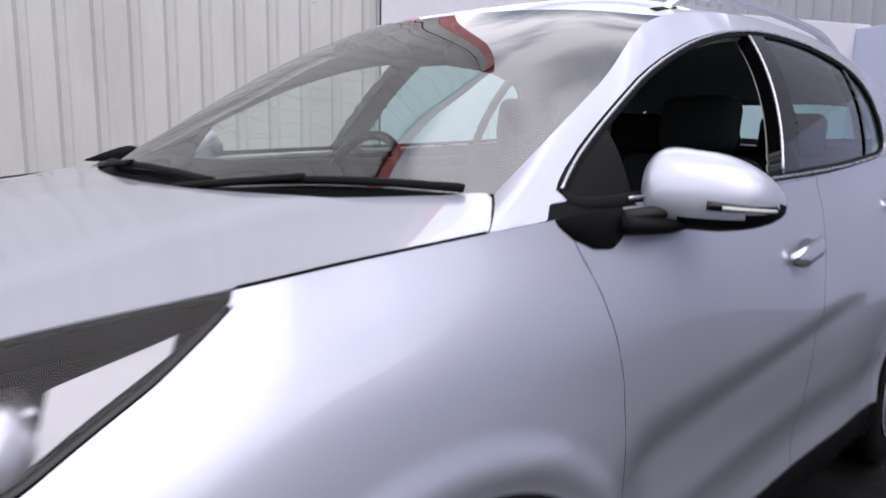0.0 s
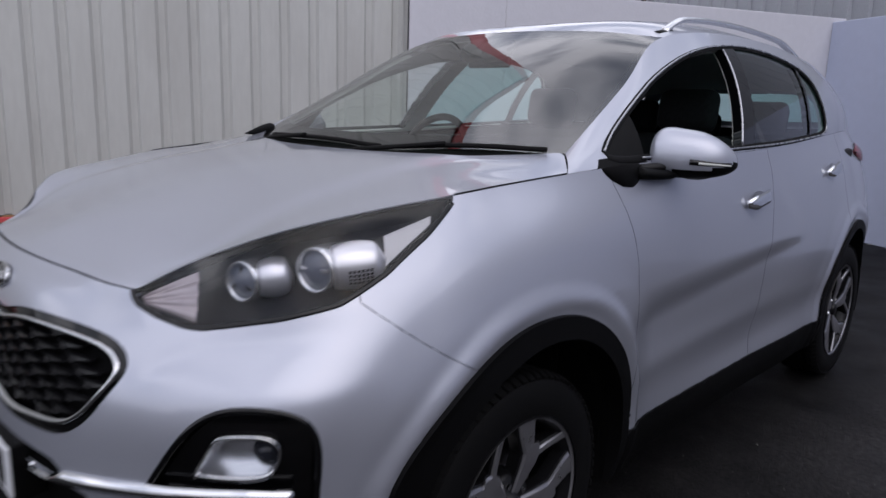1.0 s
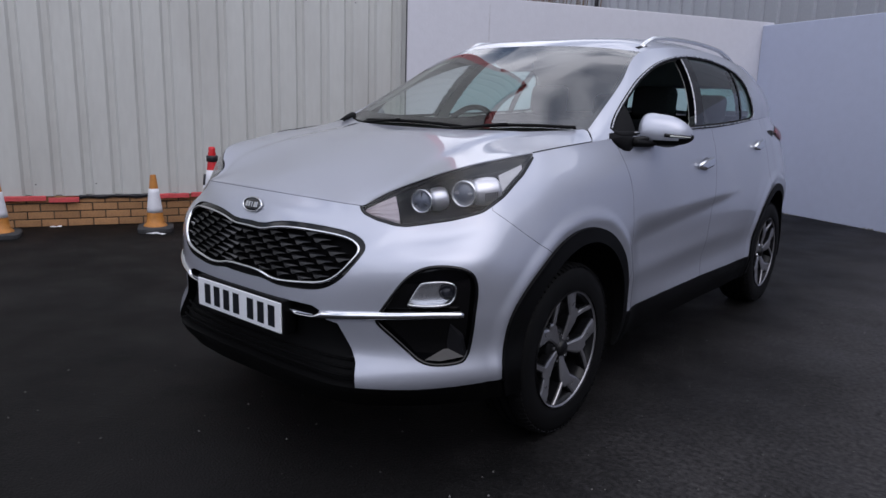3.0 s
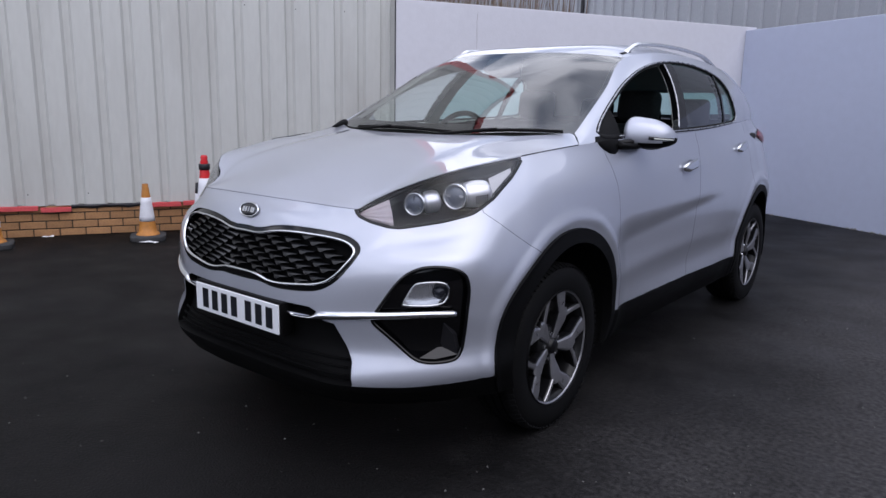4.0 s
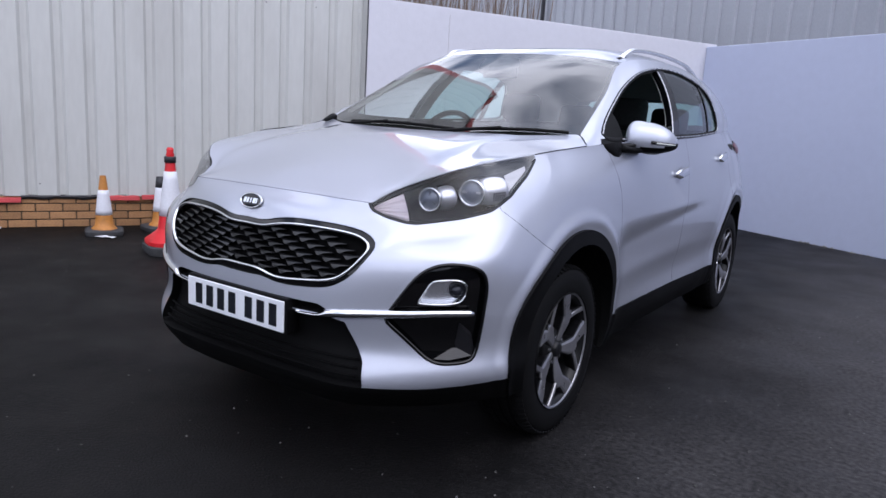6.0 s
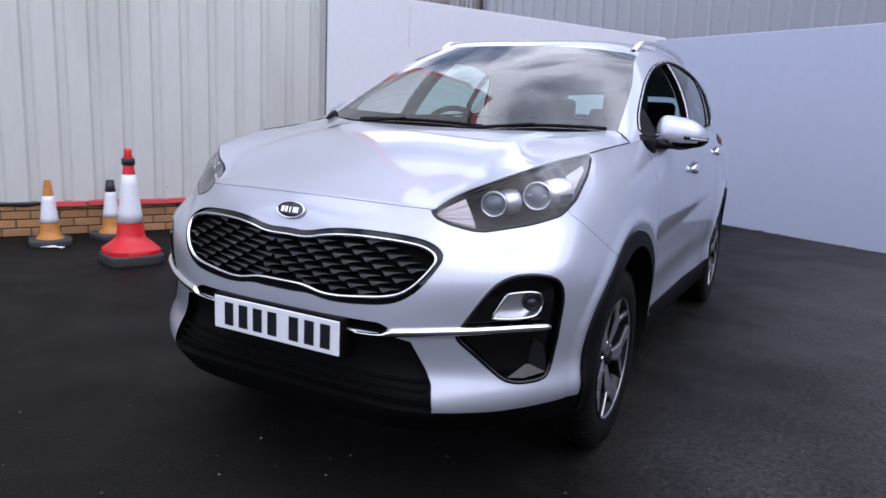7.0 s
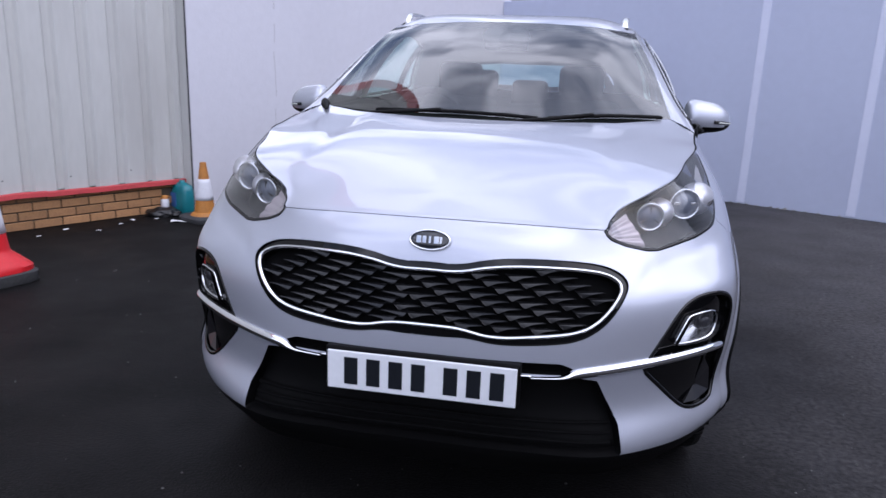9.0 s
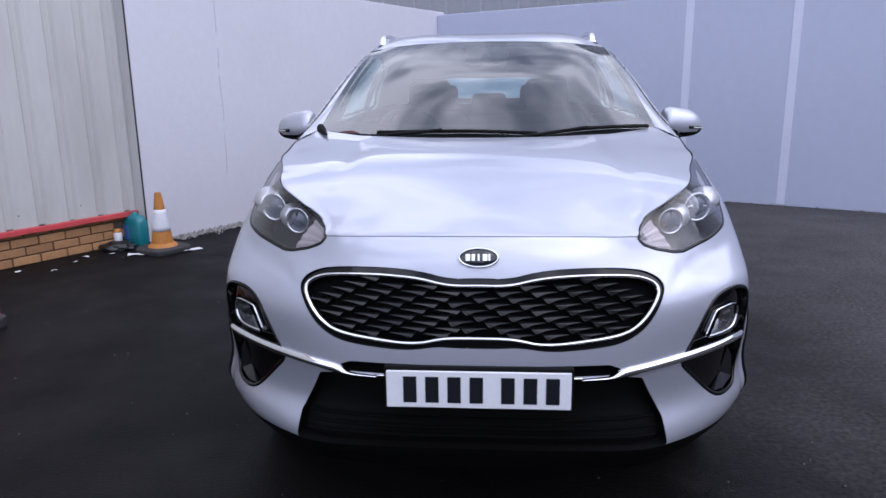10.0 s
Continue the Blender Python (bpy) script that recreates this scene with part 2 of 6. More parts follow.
# ---- mesh helpers ----
def mesh_data(name, verts, faces, mat, smooth=True, normals=None, double=False):
    me = bpy.data.meshes.new(name)
    me.from_pydata([tuple(map(float, v)) for v in verts], [], [tuple(map(int, q)) for q in faces])
    me.validate()
    if smooth:
        me.polygons.foreach_set("use_smooth", [True] * len(me.polygons))
    me.materials.append(mat)
    if normals is not None:
        me.normals_split_custom_set_from_vertices([tuple(map(float, v)) for v in normals])
    me.update()
    return me


def world_of(ob):
    m = ob.matrix_basis
    if ob.parent:
        m = world_of(ob.parent) @ ob.matrix_parent_inverse @ m
    return m


def put_part(name, data, parent, label="", m=None, local=False):
    """Links a mesh under a thing or part. The mesh is in world places, or, if local, in the parent's own."""
    ob = new(name, data)
    ob.parent = parent
    if not local:
        ob.matrix_parent_inverse = world_of(parent).inverted()
    if m is not None:
        ob.matrix_basis = m
    return tagged(ob, label)


def thing(name, at, label, category, group="", turn=0.0):
    ob = new(name)
    ob.matrix_basis = pose(*at, 0, 0, turn)
    return tagged(ob, label, category, group)


def bm_data(name, bm, mat, smooth=False, angle=None):
    me = bpy.data.meshes.new(name)
    bmesh.ops.recalc_face_normals(bm, faces=bm.faces)
    bm.to_mesh(me)
    bm.free()
    me.materials.append(mat)
    if smooth:
        me.polygons.foreach_set("use_smooth", [True] * len(me.polygons))
        if angle:
            me.set_sharp_from_angle(angle=radians(angle))
    return me


def box(lo, hi, bevel=0.0, segments=2):
    bm = bmesh.new()
    bmesh.ops.create_cube(bm, size=1)
    lo, hi = Vector(lo), Vector(hi)
    for v in bm.verts:
        v.co = Vector([lo[i] + (v.co[i] + 0.5) * (hi[i] - lo[i]) for i in range(3)])
    if bevel:
        bmesh.ops.bevel(bm, geom=bm.edges[:], offset=bevel, segments=segments, affect="EDGES", profile=0.5)
    return bm


def lathe(profile, steps=40, closed=False):
    """A body of revolution about z: profile is (radius, height)."""
    verts, faces, n = [], [], len(profile)
    for i in range(steps):
        a = 2 * math.pi * i / steps
        verts += [(r * math.cos(a), r * math.sin(a), z) for r, z in profile]
    for i in range(steps):
        for j in range(n if closed else n - 1):
            k, q = (j + 1) % n, (i + 1) % steps
            faces.append((i * n + j, q * n + j, q * n + k, i * n + k))
    return verts, faces


def sweep(points, ups, section, closed=False):
    """A section of (across, up) pairs carried along points."""
    P, U = np.asarray(points, float), np.asarray(ups, float)
    n, k = len(P), np.asarray(section, float).shape[-2]
    if closed:
        T = np.roll(P, -1, 0) - np.roll(P, 1, 0)
    else:
        T = np.gradient(P, axis=0)
    T /= np.linalg.norm(T, axis=1)[:, None] + 1e-12
    U = U - (U * T).sum(1)[:, None] * T
    U /= np.linalg.norm(U, axis=1)[:, None] + 1e-12
    A = np.cross(T, U)
    sec = np.asarray(section, float)
    if sec.ndim == 2:
        sec = np.repeat(sec[None], n, 0)
    verts = (P[:, None] + A[:, None] * sec[:, :, :1] + U[:, None] * sec[:, :, 1:]).reshape(-1, 3)
    faces = []
    for i in range(n if closed else n - 1):
        q = (i + 1) % n
        for j in range(k):
            faces.append((i * k + j, i * k + (j + 1) % k, q * k + (j + 1) % k, q * k + j))
    if not closed:
        faces += [tuple(range(k))[::-1], tuple((n - 1) * k + j for j in range(k))]
    return verts, faces


def rounded(w, h, k=10):
    """A half-round section: w wide, h high."""
    return [(w / 2 * math.cos(math.pi * i / k), h * math.sin(math.pi * i / k)) for i in range(k + 1)]


def ring(w, k=10):
    return [(w / 2 * math.cos(2 * math.pi * i / k), w / 2 * math.sin(2 * math.pi * i / k)) for i in range(k)]


def rings(levels, n=40):
    """Skin over loops of n points each."""
    v = [p for l in levels for p in l]
    f = [(i * n + j, i * n + (j + 1) % n, (i + 1) * n + (j + 1) % n, (i + 1) * n + j) for i in range(len(levels) - 1) for j in range(n)]
    return v, f + [tuple(range(n))[::-1], tuple((len(levels) - 1) * n + j for j in range(n))]


def smooth_line(points, rounds=2, closed=False):
    p = [np.array(q, float) for q in points]
    for _ in range(rounds):
        out = [] if closed else [p[0]]
        for i in range(len(p) if closed else len(p) - 1):
            a, b = p[i], p[(i + 1) % len(p)]
            out += [a * .75 + b * .25, a * .25 + b * .75]
        p = out if closed else out + [p[-1]]
    return np.array(p)


def evenly(points, step, closed=False):
    P = np.asarray(points, float)
    if closed:
        P = np.concatenate([P, P[:1]])
    d = np.concatenate([[0], np.cumsum(np.linalg.norm(np.diff(P, axis=0), axis=1))])
    n = max(3, int(round(d[-1] / step)) + 1)
    x = np.linspace(0, d[-1], n)
    out = np.stack([np.interp(x, d, P[:, i]) for i in range(P.shape[1])], 1)
    return out[:-1] if closed else out


def inside(poly, pts):
    """Which of the points lie in the polygon."""
    p, q = np.asarray(poly, float), np.asarray(pts, float)
    r = np.zeros(len(q), bool)
    for a, b in zip(p, np.roll(p, -1, 0)):
        if a[1] == b[1]:
            continue
        hit = ((a[1] > q[:, 1]) != (b[1] > q[:, 1])) & (q[:, 0] < (b[0] - a[0]) * (q[:, 1] - a[1]) / (b[1] - a[1]) + a[0])
        r ^= hit
    return r

# ---- the car's surface ----
def hermite(knots, values, x):
    """A smooth curve through values at knots."""
    k, v, x = np.asarray(knots, float), np.asarray(values, float), np.asarray(x, float)
    h = np.diff(k)
    slope = np.diff(v, axis=0) / (h[:, None] if v.ndim > 1 else h)
    w = h[1:] / (h[1:] + h[:-1])
    w = w[:, None] if v.ndim > 1 else w
    mid = slope[:-1] * w + slope[1:] * (1 - w)
    m = np.concatenate([slope[:1], mid, slope[-1:]])
    i = np.clip(np.searchsorted(k, x, side="right") - 1, 0, len(k) - 2)
    t = (x - k[i]) / h[i]
    hh = h[i]
    if v.ndim > 1:
        t, hh = t[..., None], hh[..., None]
    return (2*t**3 - 3*t*t + 1) * v[i] + (t**3 - 2*t*t + t) * hh * m[i] + (3*t*t - 2*t**3) * v[i+1] + (t**3 - t*t) * hh * m[i+1]


STATION = [0, .28, .50, .70, .90, 1.15, 1.47, 1.92, 2.77, 3.67, 4.15, 4.70, 5.02, 5.80]
# lower lip
RAIL_LIP = dict(x=[0, 0.27, 0.495, 0.672, 0.796, 0.872, 0.888, 0.86, 0.855, 0.86, 0.862, 0.784, 0.618, 0],
                y=[0.05, 0.055, 0.10, 0.235, 0.385, 0.61, 0.91, 1.35, 2.2, 3.1, 3.56, 4.03, 4.28, 4.37],
                z=[.262, .262, .260, .265, .272, .275, .262, .255, .25, .26, .28, .33, .36, .38])
# foot of the painted bumper
RAIL_FOOT = dict(x=[0, 0.27, 0.502, 0.697, 0.828, 0.897, 0.903, 0.885, 0.885, 0.89, 0.882, 0.808, 0.635, 0],
                 y=[0.01, 0.012, 0.04, 0.165, 0.33, 0.57, 0.91, 1.35, 2.2, 3.1, 3.56, 4.05, 4.3, 4.41],
                 z=[.35, .35, .352, .36, .37, .38, .38, .36, .35, .37, .40, .42, .45, .47])
# hollow under the chrome strip
RAIL_HOLLOW = dict(x=[0, 0.27, 0.492, 0.683, 0.808, 0.888, 0.906, 0.892, 0.878, 0.888, 0.889, 0.817, 0.644, 0],
                   y=[0.012, 0.02, 0.072, 0.192, 0.338, 0.575, 0.91, 1.35, 2.2, 3.1, 3.56, 4.05, 4.305, 4.42],
                   z=[.47, .47, .47, .48, .48, .49, .50, .48, .47, .50, .52, .53, .55, .56])
# chrome strip
RAIL_STRIP = dict(x=[0, 0.27, 0.48, 0.677, 0.812, 0.891, 0.912, 0.9, 0.893, 0.905, 0.894, 0.817, 0.644, 0],
                  y=[0.005, 0.015, 0.06, 0.18, 0.315, 0.56, 0.91, 1.35, 2.2, 3.1, 3.56, 4.03, 4.3, 4.42],
                  z=[.60, .60, .60, .605, .61, .61, .62, .62, .60, .62, .64, .64, .64, .64])
# widest part of the flank
RAIL_FLANK = dict(x=[0, 0.27, 0.5, 0.675, 0.814, 0.888, 0.903, 0.9, 0.908, 0.913, 0.896, 0.817, 0.644, 0],
                  y=[0.02, 0.032, 0.085, 0.2, 0.335, 0.58, 0.91, 1.35, 2.2, 3.1, 3.56, 4.05, 4.29, 4.4],
                  z=[.745, .75, .76, .765, .77, .77, .79, .78, .77, .80, .84, .84, .84, .84])
# shoulder under the lamps
RAIL_SHOULDER = dict(x=[0, 0.27, 0.5, 0.635, 0.765, 0.845, 0.873, 0.885, 0.89, 0.875, 0.845, 0.77, 0.618, 0],
                     y=[0.062, 0.08, 0.165, 0.28, 0.42, 0.62, 0.91, 1.35, 2.2, 3.1, 3.56, 4.03, 4.25, 4.37],
                     z=[.895, .893, .885, .895, .92, .95, .99, 1.0, 1.02, 1.06, 1.07, 1.08, 1.08, 1.08])
# bonnet edge and waistline
RAIL_WAIST = dict(s=[0, .28, .455, .50, .55, .60, .70, .80, .90, 1.0, 1.15, 1.47, 1.92, 2.77, 3.67, 4.15, 4.70, 5.02, 5.80],
                  x=[0, 0.27, 0.432, 0.463, 0.474, 0.5, 0.58, 0.646, 0.68, 0.704, 0.752, 0.778, 0.828, 0.868, 0.82, 0.783, 0.685, 0.548, 0],
                  y=[0.105, 0.13, 0.16, 0.178, 0.222, 0.262, 0.32, 0.384, 0.468, 0.572, 0.728, 0.91, 1.3, 2.2, 3.1, 3.48, 3.98, 4.17, 4.3],
                  z=[.957, .952, .9465, .945, .963, .987, 1.029, 1.061, 1.080, 1.095, 1.117, 1.136, 1.168, 1.195, 1.235, 1.25, 1.26, 1.26, 1.24])
RAILS = [RAIL_LIP, RAIL_FOOT, RAIL_HOLLOW, RAIL_STRIP, RAIL_FLANK, RAIL_SHOULDER, RAIL_WAIST]


def rails_at(s):
    """The seven rails at the girth s: an array of rail, point, xyz."""
    s = np.asarray(s, float)
    out = []
    for r in RAILS:
        # mirrored knots keep the centre smooth
        k = np.concatenate([[-.28], r.get("s", STATION)])
        x = np.concatenate([[-r["x"][1]], r["x"]]); y = np.concatenate([[r["y"][1]], r["y"]]); z = np.concatenate([[r["z"][1]], r["z"]])
        out.append(hermite(k, np.stack([x, y, z], 1), s))
    return np.array(out)


LEVEL = np.linspace(0, 1, len(RAILS))


def shell_v(s, v):
    """The point of the body's side at girth s and level v (0 sill, 1 waist)."""
    s, v = np.broadcast_arrays(np.asarray(s, float), np.asarray(v, float))
    R = rails_at(s.ravel())
    n = len(LEVEL)
    f = np.clip(v.ravel() * (n - 1), 0, n - 1 - 1e-9)
    i = f.astype(int); t = (f - i)[:, None]
    j = np.arange(len(f))
    p1, p2 = R[i, j], R[i + 1, j]
    p0 = np.where((i > 0)[:, None], R[np.maximum(i - 1, 0), j], 2 * p1 - p2)
    p3 = np.where((i < n - 2)[:, None], R[np.minimum(i + 2, n - 1), j], 2 * p2 - p1)
    m1, m2 = (p2 - p0) / 2, (p3 - p1) / 2
    p = (2*t**3 - 3*t*t + 1) * p1 + (t**3 - 2*t*t + t) * m1 + (3*t*t - 2*t**3) * p2 + (t**3 - t*t) * m2
    return p.reshape(s.shape + (3,))


def level_of(s, z):
    """The level at which the body's side reaches the height z."""
    s, z = np.broadcast_arrays(np.asarray(s, float), np.asarray(z, float))
    lo, hi = np.zeros(s.shape), np.ones(s.shape)
    for _ in range(22):
        m = (lo + hi) / 2
        up = shell_v(s, m)[..., 2] < z
        lo, hi = np.where(up, m, lo), np.where(up, hi, m)
    return (lo + hi) / 2


FRONT_WHEEL, REAR_WHEEL = (1.51, 0.375), (4.17, 0.375)


def normal_of(fn, a, b, h=0.004):
    da = fn(a + h, b) - fn(a - h, b)
    db = fn(a, b + h) - fn(a, b - h)
    n = np.cross(da, db)
    return n / (np.linalg.norm(n, axis=-1)[..., None] + 1e-12)


def swell(s, z):
    """How far the pressed metal stands out from the plain side."""
    d = np.zeros(np.shape(s))

    def ease(t):
        t = np.clip(t, 0, 1)
        return t * t * (3 - 2 * t)

    for cs, cz in (FRONT_WHEEL, REAR_WHEEL):
        r = np.hypot(s - cs, z - cz)
        d = d + (0.006 * ease((0.66 - r) / 0.12) + 0.011 * ease((0.550 - r) / 0.045) - 0.012 * ease((0.505 - r) / 0.05)) * np.clip((0.97 - z) / 0.12, 0, 1)
    # the crease that rises along the doors, undercut below, and the ridge above the sill
    fade = ease((s - 1.84) / 0.28) * ease((3.45 - s) / 0.45)
    crease, ridge = 0.825 + (s - 1.8) * 0.022, 0.555 + (s - 2.0) * 0.045
    wedge = 0.15 - 0.09 * np.clip((s - 1.9) / 1.3, 0, 1)
    d = d - 0.034 * wedge / 0.15 * ease((crease - z) / wedge) * (1 - 0.12 * ease((crease - wedge - z) / 0.16)) * fade + 0.005 * np.exp(-((z - ridge) / 0.05) ** 2) * fade
    # the corner swells round the headlamp
    rim_z = shell_v(s, np.ones(np.shape(s)))[..., 2]
    d = d + 0.022 * np.exp(-((s - 0.84) / 0.26) ** 2) * ease((rim_z - z) / 0.07) * (0.5 + 0.5 * ease((z - 0.55) / 0.25)) * ease((z - 0.34) / 0.08) * ease((s - 0.44) / 0.2)
    # brow over the fog lamp, and the shoulder under the headlamp
    d = d + 0.008 * np.exp(-((z - 0.80) / 0.03) ** 2) * np.exp(-((s - 0.80) / 0.13) ** 2)
    fold = z - np.interp(s, (0.50, 0.60, 0.70, 0.80, 0.90), (0.785, 0.832, 0.848, 0.862, 0.886))
    d = d - 0.0065 * np.where(fold > 0, ease(1 - fold / 0.045), ease(1 + fold / 0.026)) * ease((s - 0.53) / 0.08) * ease((0.98 - s) / 0.18)
    return d


def side_v(s, v):
    p = shell_v(s, v)
    n = normal_of(shell_v, np.asarray(s, float), np.clip(v, 0.006, 0.994))
    return p + n * np.array([1, 1, 0]) * swell(s, p[..., 2])[..., None]


def side(s, z):
    """The finished side of the body at girth s and height z."""
    return side_v(s, level_of(s, z))


def side_normal(s, z):
    v = np.clip(level_of(s, z), 0.006, 0.994)
    return normal_of(side_v, np.asarray(s, float), v, 0.005)


class Surface:
    """A triangulated surface whose edges follow given outlines."""

    def __init__(self, grid_a, grid_b, point, coords, to_ab, outlines):
        A, B = np.meshgrid(grid_a, grid_b, indexing="ij")
        na, nb = A.shape
        a, b = A.ravel().copy(), B.ravel().copy()
        P = point(a, b)
        C = coords(a, b, P)
        G = C.reshape(na, nb, 2)
        da = np.linalg.norm(np.gradient(G, axis=0), axis=2).ravel()
        db = np.linalg.norm(np.gradient(G, axis=1), axis=2).ravel()
        reach = 0.52 * np.maximum(da, db)
        best = np.full(len(a), 9.0)
        goal = C.copy()
        for line in outlines:
            L = evenly(line, 0.0025)
            lo, hi = L.min(0) - 0.03, L.max(0) + 0.03
            near = np.where(((C > lo) & (C < hi)).all(1))[0]
            for k in range(0, len(near), 3000):
                idx = near[k:k + 3000]
                D = np.linalg.norm(C[idx, None] - L[None], axis=2)
                j = D.argmin(1)
                d = D[np.arange(len(idx)), j]
                ok = (d < reach[idx]) & (d < best[idx])
                best[idx[ok]] = d[ok]
                goal[idx[ok]] = L[j[ok]]
        snapped = best < 9
        if snapped.any():
            na_, nb_ = to_ab(goal[snapped], a[snapped], b[snapped])
            a[snapped], b[snapped] = na_, nb_
            P = point(a, b)
            C = coords(a, b, P)
        self.P, self.C, self.a, self.b = P, C, a, b
        self.N = normal_of(point, np.clip(a, grid_a[0] + .005, grid_a[-1] - .005), np.clip(b, grid_b[0] + .006, grid_b[-1] - .006), 0.005)
        i = np.arange(na * nb).reshape(na, nb)
        q = np.stack([i[:-1, :-1], i[1:, :-1], i[1:, 1:], i[:-1, 1:]], -1).reshape(-1, 4)
        # the diagonal runs along an outline where it can
        m02 = np.linalg.norm(C[q[:, 0]] - C[q[:, 2]], axis=1) + np.where(snapped[q[:, 0]] & snapped[q[:, 2]], -9, 0)
        m13 = np.linalg.norm(C[q[:, 1]] - C[q[:, 3]], axis=1) + np.where(snapped[q[:, 1]] & snapped[q[:, 3]], -9, 0)
        w = (m02 <= m13)[:, None]
        t1 = np.where(w, q[:, [0, 1, 2]], q[:, [0, 1, 3]])
        t2 = np.where(w, q[:, [0, 2, 3]], q[:, [1, 2, 3]])
        self.tris = np.concatenate([t1, t2])
        self.mid = C[self.tris].mean(1)
        self.label = np.full(len(self.tris), "", dtype=object)

    def mark(self, name, poly, only=None):
        m = inside(poly, self.mid)
        if only is not None:
            m &= np.isin(self.label, only)
        self.label[m] = name

    def cut(self, names, sign=1, off=0.0, skirt=None, gap=0.0, offset_fn=None):
        """The triangles of these names as verts, faces and normals; sign -1 mirrors; skirt: offsets from and to for a wall round the edge."""
        t = self.tris[np.isin(self.label, names)]
        used, inv = np.unique(t, return_inverse=True)
        t = inv.reshape(-1, 3)
        P, N = self.P[used].copy(), self.N[used]
        e = np.concatenate([t[:, [0, 1]], t[:, [1, 2]], t[:, [2, 0]]])
        key = np.sort(e, 1)
        _, first, count = np.unique(key, axis=0, return_index=True, return_counts=True)
        edge = e[first[count == 1]]
        if gap:
            rim = np.unique(edge)
            shift = np.zeros_like(P)
            num = np.zeros(len(P))
            for x, y in ((0, 1), (1, 2), (2, 0), (1, 0), (2, 1), (0, 2)):
                np.add.at(shift, t[:, x], P[t[:, y]] - P[t[:, x]])
                np.add.at(num, t[:, x], 1)
            length = np.linalg.norm(shift, axis=1)[:, None] + 1e-9
            on_centre = np.abs(P[:, 0]) < 1e-5
            d = shift / length * gap
            d[on_centre, 0] = 0
            P[rim] += d[rim]
        o = off if offset_fn is None else off + offset_fn(self.C[used])[:, None]
        V = P + N * o
        F = [tuple(q) for q in t]
        NN = N
        if skirt:
            rim, inv = np.unique(edge, return_inverse=True)
            inv = inv.reshape(-1, 2)
            base = len(V)
            V = np.concatenate([V, P[rim] + N[rim] * skirt[0], P[rim] + N[rim] * skirt[1]])
            k = len(rim)
            keep = ~((np.abs(P[rim][inv[:, 0]][:, 0]) < 1e-5) & (np.abs(P[rim][inv[:, 1]][:, 0]) < 1e-5))
            F += [(base + x, base + y, base + k + y, base + k + x) for x, y in inv[keep]]
            NN = None
        if sign < 0:
            V = V * np.array([-1, 1, 1])
            F = [q[::-1] for q in F]
            NN = None if NN is None else NN * np.array([-1, 1, 1])
        return V, F, NN

    def data(self, name, names, mat, sign=1, **kw):
        V, F, NN = self.cut(names, sign, **kw)
        me = mesh_data(name, V, F, mat, True, None)
        if kw.get("skirt"):
            me.set_sharp_from_angle(angle=radians(40))
        elif NN is not None:
            me.normals_split_custom_set_from_vertices([tuple(map(float, v)) for v in NN])
        return me


def both(dataset):
    """Two mirrored halves of verts, faces in one."""
    V, F = [], []
    for v, f in dataset:
        k = len(V)
        V += [tuple(p) for p in v]
        F += [tuple(i + k for i in q) for q in f]
    return V, F


def merged(name, V, F, mat, angle=40):
    """One smooth mesh; points that coincide are joined."""
    bm = bmesh.new()
    vs = [bm.verts.new(tuple(map(float, v))) for v in V]
    for q in F:
        try:
            bm.faces.new([vs[i] for i in q])
        except ValueError:
            pass
    bmesh.ops.remove_doubles(bm, verts=bm.verts, dist=0.0004)
    return bm_data(name, bm, mat, True, angle)


# outlines on the side, by girth and height
HEADLAMP = [(.492, 1.3), (.490, .922), (.530, .904), (.60, .890), (.645, .888), (.70, .895), (.80, .911), (.915, .937), (1.02, .985), (1.115, 1.048), (1.180, 1.106), (1.184, 1.3)]
GRILLE_RIM = smooth_line([(0, .850), (.09, .848), (.172, .868), (.27, .875), (.40, .868), (.482, .852), (.535, .817), (.516, .765), (.481, .706), (.425, .667), (.335, .653),
                          (.205, .646), (.123, .660), (.06, .656), (0, .656)])
GRILLE_CHROME = smooth_line([(0, .830), (.09, .829), (.172, .848), (.27, .855), (.40, .849), (.474, .836), (.516, .808), (.497, .764), (.462, .716), (.417, .689), (.319, .675),
                             (.19, .664), (.106, .682), (.057, .684), (0, .684)])
INTAKE = [(0, .566), (.43, .566), (.486, .556), (.507, .498), (.537, .43), (.546, .352), (.546, .346), (0, .345)]
SLOT = [(0, .604), (.385, .604), (.418, .592), (.40, .574), (0, .574)]
LIP = [(0, .345), (.546, .346), (.70, .350), (.90, .359), (1.06, .366), (1.2, .37), (1.2, .1), (0, .1)]
BEZEL = smooth_line([(.604, .58), (.620, .612), (.668, .708), (.705, .750), (.765, .773), (.85, .771), (.905, .748), (.928, .69), (.928, .60), (.915, .53), (.89, .449), (.845, .436),
                     (.745, .436), (.685, .482), (.622, .556)], 2, True)
FOG = smooth_line([(.694, .637), (.699, .645), (.728, .706), (.736, .716), (.80, .723), (.836, .719), (.853, .704), (.857, .682), (.851, .658), (.834, .642), (.77, .636)], 2, True)
ARCH_OUT = [[(c[0] + (r + w * max(0, -math.cos(t + .25)) ** 2) * math.cos(t), c[1] + (r + w * max(0, -math.cos(t + .25)) ** 2) * math.sin(t)) for t in np.linspace(0, 2 * math.pi, 90)]
            for c, r, w in ((FRONT_WHEEL, .460, .034), (REAR_WHEEL, .446, .0))]
ARCH_IN = [[(c[0] + .402 * math.cos(t), c[1] + .402 * math.sin(t)) for t in np.linspace(0, 2 * math.pi, 90)] for c in (FRONT_WHEEL, REAR_WHEEL)]
SILL = [(1.6, .392), (4.0, .392), (4.0, .1), (1.6, .1)]
